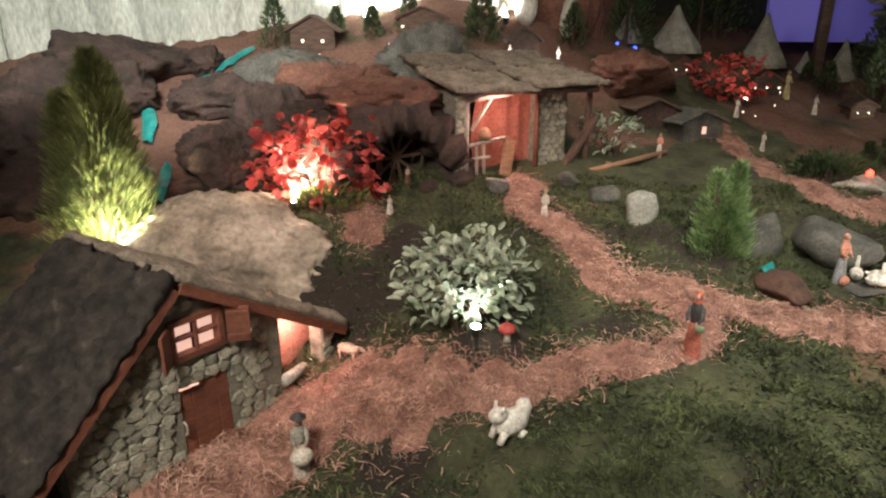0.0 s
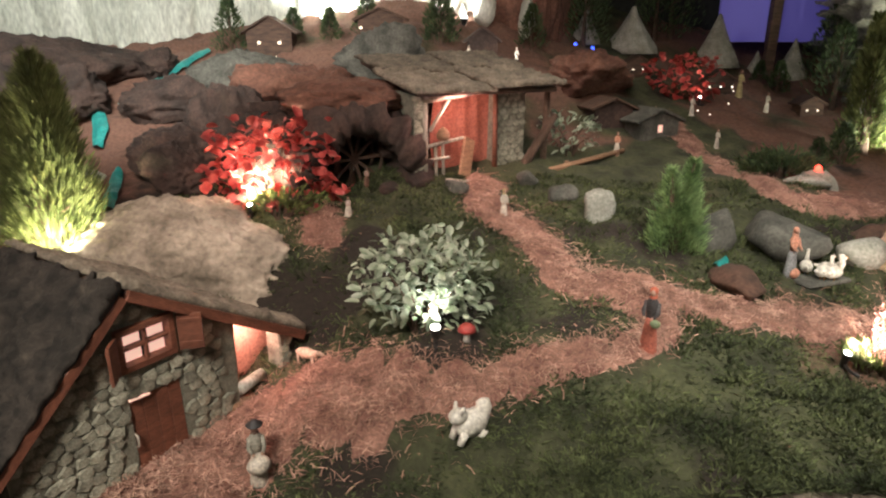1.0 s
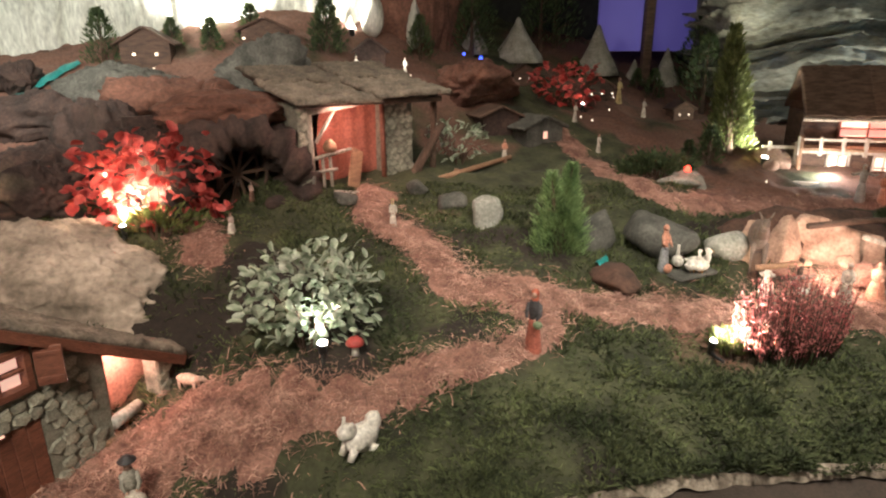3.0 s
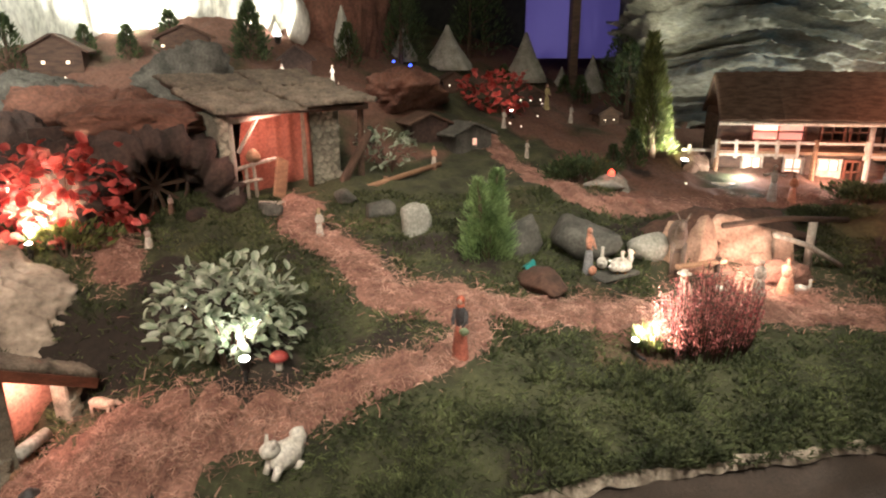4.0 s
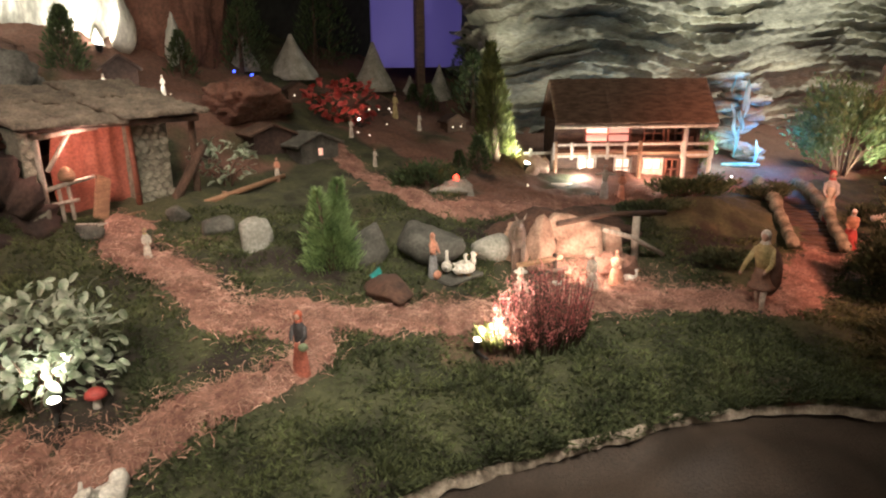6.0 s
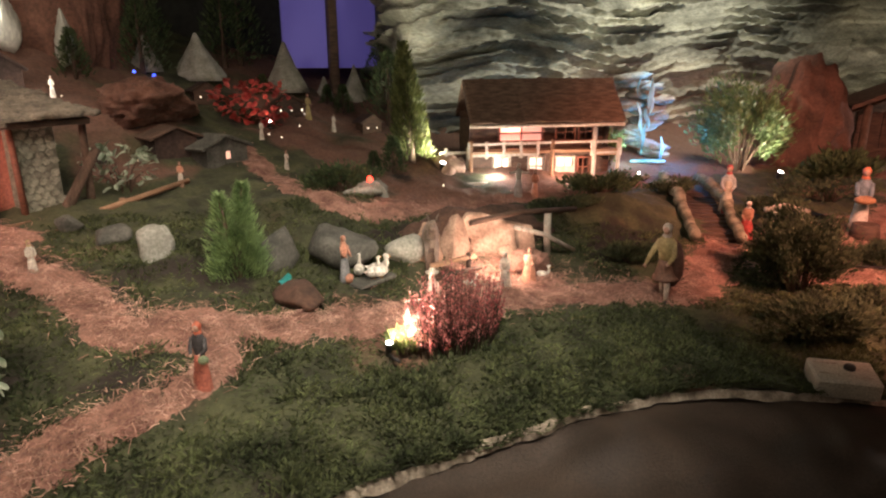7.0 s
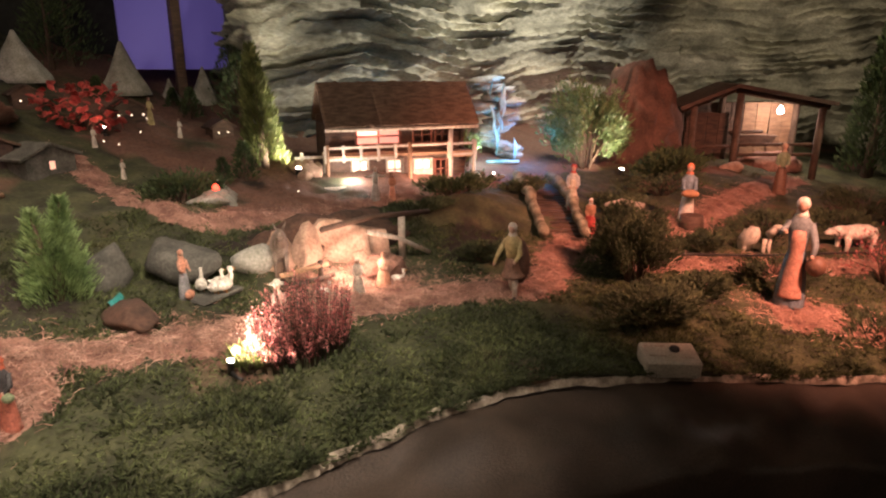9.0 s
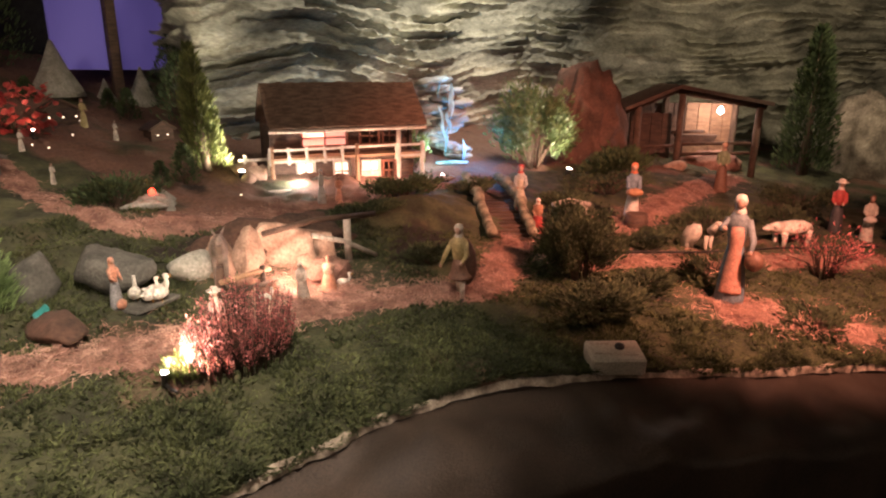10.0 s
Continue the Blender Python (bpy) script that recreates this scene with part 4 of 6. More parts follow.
    for i in range(n):
        th = math.pi * i / (n - 1)
        for j in range(k):
            y = -0.02 + 0.46 * j / (k - 1)
            for rr in (0.19, 0.27):
                c = Vector((5 * th, 7 * y, 2 + rr * 9))
                q = rr + 0.035 * noise.noise(c) + 0.045 * (0.3 - abs(noise.noise(c * 2.1))) + 0.014 * noise.noise(c * 5)
                verts.append((-0.28 + q * math.cos(th) * 1.05, y + 0.03 * noise.noise(Vector((6 * th, rr * 20, 1))), -0.02 + q * 1.2 * math.sin(th)))
    w = 2 * k
    for i in range(n - 1):
        for j in range(k - 1):
            p = i * w + 2 * j
            faces += [(p, p + w, p + w + 2, p + 2), (p + 1, p + 3, p + w + 3, p + w + 1)]
        p = i * w
        faces += [(p, p + 1, p + w + 1, p + w)]
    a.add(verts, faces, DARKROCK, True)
    cave = thing("cave", m, "dark scenery-rock cave over the water wheel", "cave")
    part("rock_arch", a, cave)
    a = Build()
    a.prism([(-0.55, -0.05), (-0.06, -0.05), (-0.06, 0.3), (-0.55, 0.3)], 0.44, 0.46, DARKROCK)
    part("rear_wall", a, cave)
    a = Build()
    a.blob((-0.22, 0.28, 0.31), (0.25, 0.24, 0.08), REDEARTH, 0.2, 2.4, 3, 30, crag=0.6)
    part("earth_dome", a, cave, "red-brown earth dome")
    a = Build()
    a.rock((-0.53, 0.3, 0.08), (0.13, 0.16, 0.22), DARKROCK, 5, 26, 12, (), 0.1)
    part("side_rock", a, cave)
    w = thing("water_wheel", m @ pose(-0.27, 0.14, 0.1, 0, 0, 12), "dark wooden water wheel in the cave", "water wheel")
    for y in (-0.03, 0.03):
        b = Build()
        b.tube([(0.135 * math.cos(math.tau * i / 24), y, 0.135 * math.sin(math.tau * i / 24)) for i in range(25)], 0.008, DARKWOOD, 6)
        part("rim", b, w)
    for i in range(10):
        b = Build()
        b.box((0.128, 0, 0), (0.035, 0.07, 0.006), DARKWOOD)
        part("paddle", b, w, at=pose(0, 0, 0, 0, 36 * i, 0))
    for i in range(5):
        b = Build()
        b.box((0, 0, 0), (0.26, 0.008, 0.012), DARKWOOD)
        part("spoke", b, w, at=pose(0, -0.03, 0, 0, 36 * i, 0))
    # log fence beside it
    f = thing("log_fence", m @ pose(0.62, -0.1, -0.03), "low fence of weathered brown logs", "fence")
    for pts in (((-0.16, 0, 0.03), (0.34, -0.02, 0.09)), ((0.02, 0, -0.06), (0.02, 0, 0.07)), ((0.3, -0.02, -0.08), (0.3, -0.02, 0.09)), ((-0.2, -0.03, -0.01), (0.06, -0.05, 0.0))):
        b = Build()
        b.tube(pts, [0.013, 0.011], WOOD, 8)
        part("log", b, f)


mill()


# ---- chalet ----
def chalet():
    Z = 0.86
    m = pose(2.63, 2.98, Z, 0, 0, -26)
    t = thing("chalet", m, "two-storey brown wooden chalet with balconies and lit windows", "chalet")
    W, D = 0.94, 0.3

    def wall(name, x0, x1, z0, z1, holes, y=0.0):
        xs = sorted({x0, x1, *[h[0] for h in holes], *[h[1] for h in holes]})
        for a, c in zip(xs, xs[1:]):
            cuts = sorted((h[2], h[3]) for h in holes if h[0] <= a and h[1] >= c)
            z = z0
            for lo, hi in cuts + [(z1, z1)]:
                if lo > z:
                    b = Build()
                    b.prism([(a, z), (c, z), (c, lo), (a, lo)], y, y + 0.02, DARKWOOD)
                    part(name, b, t, "dark brown timber wall panel")
                z = hi

    low = [(0.17, 0.26, 0.0, 0.14), (0.39, 0.475, 0.03, 0.135), (0.565, 0.665, -0.02, 0.13), (0.7, 0.765, 0.02, 0.125)]
    high = [(0.215, 0.48, 0.235, 0.325), (0.575, 0.68, 0.235, 0.325), (0.72, 0.8, 0.235, 0.325)]
    wall("wall_panel", 0.02, 0.9, -0.1, 0.17, low)
    wall("wall_panel", 0.02, 0.9, 0.17, 0.36, high, 0.05)
    for x in (0.02, 0.88):
        b = Build()
        b.prism([(x, -0.1), (x + 0.02, -0.1), (x + 0.02, 0.36), (x, 0.36)], 0.02, D, DARKWOOD)
        part("side_wall", b, t)
    b = Build()
    b.prism([(0.02, -0.1), (0.9, -0.1), (0.9, 0.4), (0.02, 0.4)], D, D + 0.02, DARKWOOD)
    part("rear_wall", b, t)
    b = Build()
    b.box((W / 2, 0.02, 0.178), (W - 0.02, 0.19, 0.016), WOOD)
    part("balcony_floor", b, t)
    for i, h in enumerate(low + high):
        w = Build()
        x0, x1, z0, z1 = h
        y = -0.006 if i < 4 else 0.044
        tone = GREYWOOD if i < 3 else REDWOOD
        w.ring(x0, x1, z0, z1, 0.012, y - 0.008, y + 0.008, tone)
        win = part("window", w, t)
        for c, s in ((((x0 + x1) / 2, y, (z0 + z1) / 2), (0.008, 0.012, z1 - z0 - 0.002)), (((x0 + x1) / 2, y - 0.003, (z0 + z1) / 2), (x1 - x0 - 0.002, 0.012, 0.01 if i != 2 else 0.05))):
            k = Build()
            k.box(c, s, tone)
            part("glazing_bar", k, win)
        if i in (0, 1, 2, 4):
            g = Build()
            g.box(((x0 + x1) / 2, y + 0.02, (z0 + z1) / 2), (x1 - x0, 0.004, z1 - z0), CHALETGLOW if i != 4 else PINKGLOW)
            part("pane", g, win, "lit pane" if i != 4 else "pinkish curtain")
    # balcony rails
    for x0, x1, z in ((0.0, 0.42, 0.165), (0.76, 0.94, 0.165)):
        for zz in (z, z + 0.065):
            b = Build()
            b.box(((x0 + x1) / 2, -0.07, zz), (x1 - x0, 0.016, 0.014), GREYWOOD)
            part("rail", b, t)
        n = int((x1 - x0) / 0.09) + 1
        for i in range(n):
            b = Build()
            b.box((x0 + (x1 - x0) * i / (n - 1), -0.07, z + 0.03), (0.016, 0.02, 0.1), GREYWOOD)
            part("baluster", b, t)
    b = Build()
    b.box((0.59, -0.07, 0.232), (0.35, 0.014, 0.014), GREYWOOD)
    part("rail", b, t)
    b = Build()
    b.box((0.87, 0.03, 0.155), (0.14, 0.2, 0.016), WOOD)
    part("side_deck", b, t)
    for x in (0.01, 0.51, 0.775, 0.93):
        b = Build()
        b.tube([(x, -0.07, -0.1), (x, -0.07, 0.36 if 0.7 < x < 0.8 else 0.25)], 0.013, GREYWOOD if x > 0.7 else WOOD, 8)
        part("post", b, t)
    r = Build()
    r.box((W / 2, 0.15, 0), (0.94, 0.34, 0.022), DARKWOOD)
    roof = part("roof", r, t, "brown thatch-like shingle roof", at=pose(0, -0.08, 0.36, 46, 0, 0))
    bark = mat("brown_bark_cover", (0.11, 0.065, 0.042), (0.23, 0.145, 0.095), 14, 0.9, 0.9, 8, (1, 4, 1), vary=0.12)
    for i, (x0, wide) in enumerate(((0.0, 0.33), (0.32, 0.36), (0.67, 0.28))):
        k = Build()
        k.thatch(wide, 0.34, 0.008, bark, 0.009, i + 3, step=0.009)
        part("roof_cover", k, roof, at=pose(x0, -0.025, 0.012 + 0.004 * (i % 2)))
    e = Build()
    e.box((0.47, -0.033, -0.002), (0.95, 0.012, 0.018), GREYWOOD)
    part("eave_board", e, roof, "pale eave board")
    r = Build()
    r.box((W / 2, 0.15, 0), (0.94, 0.3, 0.022), DARKWOOD)
    part("roof", r, t, "back roof slope", at=pose(0, 0.15, 0.585, -46, 0, 0))
    # terrace
    b = Build()
    b.box((0.0, -0.17, 0), (0.52, 0.26, 0.06), PLASTER, bevel=0.2, rough=0.006)
    solid("terrace", b, m @ pose(0.05, 0, 0.01), "pinkish lit stone terrace before the chalet", "terrace")
    f = thing("rail_fence", m @ pose(-0.13, -0.03, 0.03), "grey wooden rail fence by the terrace", "fence")
    for x in (0.0, 0.13):
        b = Build()
        b.box((x, 0, 0.07), (0.018, 0.018, 0.22), GREYWOOD)
        part("post", b, f)
    b = Build()
    b.box((0.06, 0, 0.15), (0.2, 0.014, 0.016), GREYWOOD)
    part("rail", b, f)
    lamp("chalet_bulb", m @ Vector((0.12, -0.2, 0.1)), 3.4, WHITE, 0.015)
    # unseen lamp added to brighten the darker part of the facade
    lamp("chalet_bulb", m @ Vector((0.6, -0.2, 0.08)), 4.5, (1.0, 0.66, 0.5), 0.015)
    lamp("chalet_bulb", m @ Vector((0.3, 0.0, 0.31)), 0.9, PINK, 0.015)


chalet()


# ---- stable ----
def stable():
    m = pose(5.6, 2.02, 0.75, 0, 0, -58)
    t = thing("stable", m, "open wooden stable lit by one bright bulb", "stable")
    W, D = 0.95, 0.6
    for x in (0.0, 0.34, W):
        for y in (0, D):
            b = Build()
            b.tube([(x, y, -0.1), (x + 0.005, y, 0.5 + (0.1 if 0.1 < x < 0.9 else 0))], 0.028, BARK, 8)
            part("post", b, t)
    for y in (0, D):
        for p, q in (((-0.1, 0.46), (0.3, 0.63)), ((0.3, 0.63), (1.0, 0.5))):
            b = Build()
            b.tube([(p[0], y, p[1]), (q[0], y, q[1])], 0.026, DARKWOOD, 8)
            part("rafter", b, t)
    for p, q in (((-0.12, 0.465), (0.3, 0.645)), ((0.3, 0.645), (1.02, 0.515))):
        b = Build()
        b.prism([p, q, (q[0], q[1] + 0.03), (p[0], p[1] + 0.03)], -0.12, D + 0.1, DARKWOOD)
        part("roof", b, t, "dark plank roof slope")
    # boards past the fifth are lighter: the bulb's brightness put into their wood
    for i in range(9):
        b = Build()
        b.box((0.05 + 0.108 * i, D + 0.03, 0.22), (0.104, 0.02, 0.56), DARKWOOD if i < 5 else WOOD, rough=0.004)
        part("back_board", b, t)
    for x0, y0, x1, y1, z in ((0.34, 0.02, 0.94, 0.02, 0.19), (0.34, 0.02, 0.94, 0.02, 0.11), (0.34, 0.3, 0.62, 0.28, 0.26), (0.0, 0.0, 0.34, 0.02, 0.16)):
        b = Build()
        b.tube([(x0, y0, z), (0.5 * (x0 + x1), 0.5 * (y0 + y1), z + 0.012), (x1, y1, z + 0.02)], 0.014, DARKWOOD, 8)
        part("rail", b, t)
    # dark boards added to keep this half of the stable in shade
    for i in range(4):
        b = Build()
        b.box((0.03 + 0.09 * i, 0.28, 0.2), (0.085, 0.016, 0.46), DARKWOOD, rough=0.004)
        part("partition_board", b, t)
    b = Build()
    b.prism([(0.44, 0.17), (0.72, 0.17), (0.76, 0.24), (0.4, 0.24)], 0.36, 0.46, DARKWOOD)
    part("manger", b, t, "dark plank manger with straw")
    b = Build()
    b.blob((0.7, 0.3, 0.0), (0.24, 0.2, 0.1), SHAVINGS, 0.25, 3, 2, 16, crag=0.5)
    solid("hay_mound", b, m, "mound of pale hay in the stable", "hay")
    b = Build()
    b.rock((0.3, -0.1, 0.02), (0.09, 0.05, 0.05), PEACHROCK, 4, 10)
    solid("stone", b, m, "pale stone before the stable", "rock")
    g = Build()
    g.lathe([(0.0, -0.024), (0.022, -0.012), (0.026, 0.006), (0.016, 0.024), (0.01, 0.04)], LENS, n=12)
    solid("bulb", g, m @ pose(0.68, 0.1, 0.46), "bright bare bulb under the stable roof", "lamp")
    lamp("stable_bulb", m @ Vector((0.74, 0.34, 0.45)), 8, (1.0, 0.8, 0.68), 0.02)


stable()


# ---- plants ----
def leaf_mesh(name, length, width, material, curl=0.25):
    """A folded, bowed leaf along +x."""
    n = 5
    verts, faces = [], []
    for i in range(n + 1):
        u = i / n
        w = 0.5 * width * math.sqrt(max(0.02, math.sin(math.pi * (0.03 + 0.94 * u))))
        z = -curl * length * u * u
        verts += [(length * u, -w, z + 0.25 * w), (length * u, 0, z), (length * u, w, z + 0.25 * w)]
    for i in range(n):
        a = 3 * i
        faces += [(a, a + 3, a + 4, a + 1), (a + 1, a + 4, a + 5, a + 2)]
    return Build().add(verts, faces, material, True).mesh(name)


def aim(p, d, twist=0.0, scale=1.0):
    """The pose of a leaf at p that points along d, its face upward."""
    return Matrix.Translation(p) @ Vector(d).to_track_quat("X", "Z").to_matrix().to_4x4() @ pose(0, 0, 0, twist) @ Matrix.Scale(scale, 4)


def leafy_bush(name, x, y, c, radii, count, leaf, wood, label, category, seed, twigs=15):
    """A bush with stems and single leaves; c: the crown's centre over the ground."""
    rng = random.Random(seed)
    t = thing(name, stand(x, y), label, category)
    s = Build()
    for i in range(twigs):
        a, e = rng.uniform(0, math.tau), rng.uniform(-0.7, 0.8)
        r = math.sqrt(1 - e * e) * rng.uniform(0.4, 0.85)
        tip = Vector((c[0] + radii[0] * r * math.cos(a), c[1] + radii[1] * r * math.sin(a), c[2] + radii[2] * e * 0.8))
        s.tube([(0.02 * math.cos(a), 0.02 * math.sin(a), -0.01), (tip.x * 0.45, tip.y * 0.45, tip.z * 0.55), tip], [0.004, 0.003, 0.0012], wood, 5)
    part("branchwork", s, t)
    rest = Build()
    for i in range(count):
        while True:
            d = Vector([rng.uniform(-1, 1) for _ in range(3)])
            if 0.05 < sum(abs(v) ** 3.4 for v in d) < 1 and (d.y < 0.2 or d.z > 0.5):
                break
        d *= rng.uniform(0.85, 1.05) if i < 300 else rng.uniform(0.55, 0.95)
        d *= 1 + 0.2 * noise.noise(d * 2.2 + Vector((seed, 0, 0)))
        p = Vector([c[k] + radii[k] * d[k] for k in range(3)])
        out = 0.7 * Vector((d.x, d.y, 0.4 * d.z + 0.3)).normalized() + Vector([rng.uniform(-1.0, 1.0) for _ in range(3)])
        m = aim(p, out, rng.uniform(-60, 60), rng.uniform(0.65, 1.1))
        if i < 300:
            part("leaf", rng.choice(leaf), t, at=m)
        else:
            me = rng.choice(leaf)
            rest.add([v.co for v in me.vertices], [tuple(f.vertices) for f in me.polygons], me.materials[0], True, m)
    if rest.v:
        tagged(part("leaf_mass", rest, t), "smaller leaves deeper in the bush", kind="stuff")
    return t


GREENLEAVES = [leaf_mesh("leaf", 0.041, 0.022, LEAF, 0.2), leaf_mesh("leaf", 0.036, 0.02, LEAF, 0.4), leaf_mesh("leaf", 0.032, 0.018, LEAF, 0.05)]
REDLEAVES = [leaf_mesh("leaf", 0.048, 0.038, REDLEAF, 0.2), leaf_mesh("leaf", 0.04, 0.032, REDLEAF, 0.4)]
leafy_bush("variegated_bush", 0.05, 1.65, (0.01, 0.02, 0.145), (0.195, 0.12, 0.135), 520, GREENLEAVES, BARK, "leafy bush with pale green-white variegated leaves lit from below", "bush", 4)
leafy_bush("red_bush", -0.44, 2.27, (0.0, 0.03, 0.15), (0.25, 0.15, 0.17), 460, REDLEAVES, BARK, "bush with broad bright red leaves lit from within", "bush", 6)
leafy_bush("red_bush", 1.62, 3.75, (0.0, 0.0, 0.12), (0.24, 0.15, 0.13), 170, REDLEAVES, BARK, "dim dark-red bush on the far slope", "bush", 9)


def conifer(x, y, h, r, material, label, seed, tips=1, count=2600, droop=0.35, group="", thin=0.13, taper=0.7):
    """A tapered trunk with a crown of upward sprays; the outline is uneven."""
    rng = random.Random(seed)
    t = thing("conifer", stand(x, y), label, "conifer", group)
    s = Build()
    tops = [(rng.uniform(-0.38, 0.38) * r * (tips > 1), rng.uniform(-0.2, 0.2) * r * (tips > 1), h * (1 - 0.07 * i)) for i in range(tips)]
    for q in tops:
        s = Build()
        s.tube([(0, 0, -0.02), (0.5 * q[0], 0.5 * q[1], 0.5 * h), q], [0.014 * h / 0.35, 0.008, 0.002], BARK, 6)
        part("trunk", s, t)
    for i in range(8):
        a, z = rng.uniform(0, math.tau), rng.uniform(0.08, 0.75) * h
        q = r * (1 - z / h) * 0.8
        s = Build()
        s.tube([(0, 0, z), (q * math.cos(a), q * math.sin(a), z + 0.5 * q)], [0.004, 0.0015], BARK, 4)
        part("limb", s, t)
    b = Build()
    verts, faces = [], []
    for i in range(count):
        q = tops[i % tips]
        k = rng.random() ** 0.75
        a = rng.uniform(0, math.tau)
        wide = r * (1 - k) ** taper * (0.75 + 0.5 * abs(math.sin(2.3 * a + 5 * k + seed))) * (0.72 if tips > 1 else 1)
        e = rng.uniform(0.45, 1.0)
        p = Vector((q[0] * k + wide * e * math.cos(a), q[1] * k + wide * e * math.sin(a), 0.03 * h + k * (q[2] - 0.04 * h)))
        d = Vector((math.cos(a) * 0.55, math.sin(a) * 0.55, 1 - droop + rng.uniform(-0.3, 0.3))).normalized() * rng.uniform(0.018, 0.04) * (h / 0.35) ** 0.5
        u = d.cross(Vector((rng.uniform(-1, 1), rng.uniform(-1, 1), 0.3))).normalized() * d.length * thin
        n = len(verts)
        verts += [p, p + 0.45 * d + u, p + d, p + 0.45 * d - u]
        faces += [(n, n + 1, n + 2, n + 3)]
    b.add(verts, faces, material)
    part("crown", b, t)
    return t


conifer(0.92, 2.02, 0.31, 0.14, NEEDLE, "small bright green dwarf conifer with feathery tips", 2, 6, 9500, thin=0.06, taper=0.9)
conifer(-1.12, 2.02, 0.6, 0.21, OLIVE, "tall feathery conifer lit yellow-green from its foot", 5, 4, 26000, 0.25, thin=0.035)
conifer(2.32, 3.1, 0.66, 0.16, OLIVE, "slim conifer lit bright green by a floodlight", 8, 2, 4000, 0.2)
conifer(0.2, 3.62, 0.3, 0.1, DARKNEEDLE, "dark conifer above the mill roof", 11, 1, 2200)
for i, (x, y, h) in enumerate(((-0.95, 3.75, 0.28), (-0.4, 3.72, 0.17), (-0.2, 3.8, 0.22), (-0.62, 3.85, 0.16), (0.75, 3.9, 0.25), (1.15, 4.25, 0.42), (1.8, 4.75, 0.55), (1.95, 4.85, 0.6), (2.85, 4.3, 0.5), (2.65, 3.9, 0.5), (2.4, 4.1, 0.2), (1.3, 4.7, 0.4), (1.9, 4.3, 0.14), (2.35, 4.25, 0.13), (2.1, 2.95, 0.2), (1.95, 2.9, 0.13))):
    conifer(x, y, h, 0.38 * h, DARKNEEDLE, "small dark fir on the shadowy upper slope", 20 + i, 1, 1100, group="firs on the upper slope")


def low_shrub(name, x, y, r, h, material, wood, label, seed, count=3500, upright=0.4, spray=0.03, category="shrub"):
    """A spreading shrub of many fine sprays."""
    rng = random.Random(seed)
    t = thing(name, stand(x, y), label, category)
    s, b = Build(), Build()
    verts, faces = [], []
    for i in range(34):
        a, q = rng.uniform(0, math.tau), rng.uniform(0.4, 1.0)
        tip = Vector((r[0] * q * math.cos(a), r[1] * q * math.sin(a), h * rng.uniform(0.5, 1.0) * (1.15 - 0.5 * q)))
        mid = Vector((0.4 * tip.x, 0.4 * tip.y, 0.62 * tip.z))
        s.tube([(0.03 * math.cos(a), 0.03 * math.sin(a), -0.01), mid, tip], [0.005, 0.003, 0.001], wood, 4)
        for _ in range(count // 34):
            k = rng.uniform(0.25, 1.05)
            p = mid.lerp(tip, k) + Vector([rng.gauss(0, 0.1 * v) for v in (*r, h)])
            d = ((tip - mid).normalized() * 0.7 + Vector((rng.uniform(-0.6, 0.6), rng.uniform(-0.6, 0.6), upright))).normalized() * rng.uniform(0.5, 1.2) * spray
            u = d.cross(Vector((rng.uniform(-1, 1), rng.uniform(-1, 1), 0.3))).normalized() * d.length * 0.15
            n = len(verts)
            verts += [p, p + 0.5 * d + u, p + d, p + 0.5 * d - u]
            faces.append((n, n + 1, n + 2, n + 3))
    part("branchwork", s, t)
    b.add(verts, faces, material)
    part("foliage", b, t)
    return t


JUNIPER = mat("juniper_sprays", (0.03, 0.042, 0.017), (0.085, 0.105, 0.045), 9, 0.85, 0, 4, vary=0.4, see=0.2, island=True)
low_shrub("juniper_shrub", 2.84, 1.1, (0.2, 0.17), 0.33, JUNIPER, BARK, "dark feathery juniper shrub at the rim", 3, 28000, 0.3, 0.02)
low_shrub("juniper_shrub", 2.55, 0.88, (0.26, 0.16), 0.1, JUNIPER, BARK, "dark low juniper mat along the rim", 4, 12000, 0.2, 0.024)
low_shrub("twiggy_shrub", 3.92, 0.32, (0.26, 0.22), 0.28, HEATH, DARKWOOD, "sparse twiggy reddish-leaved shrub", 5, 900, 0.4, 0.02)
leafy_bush("pale_shrub", 0.74, 2.83, (0, 0, 0.1), (0.13, 0.09, 0.09), 110, GREENLEAVES, BARK, "loose shrub with pale green leaves beside the mill", "shrub", 17, 9)
low_shrub("leafy_tree", 4.42, 2.3, (0.4, 0.3), 0.62, LEAFBACK, BARK, "glossy dark green sapling by the waterfall", 8, 6500, 0.1, 0.045, "tree")
low_shrub("yellow_shrub", 3.62, 2.75, (0.14, 0.1), 0.24, OLIVE, BARK, "yellow-green shrub beside the chalet", 9, 1500, 0.6, 0.04)
low_shrub("leaf_clump", -0.42, 2.2, (0.15, 0.08), 0.1, OLIVE, BARK, "low yellow-green leaf clump under the red bush", 10, 900, 0.5, 0.03)
low_shrub("dark_hedge", 1.62, 2.62, (0.2, 0.12), 0.14, DARKNEEDLE, BARK, "dark low hedge by the upper path", 13, 2500, 0.4, 0.03)
low_shrub("dark_hedge", 2.85, 2.15, (0.3, 0.14), 0.1, DARKNEEDLE, BARK, "dark low hedge on the bank below the chalet", 14, 2500, 0.4, 0.03)
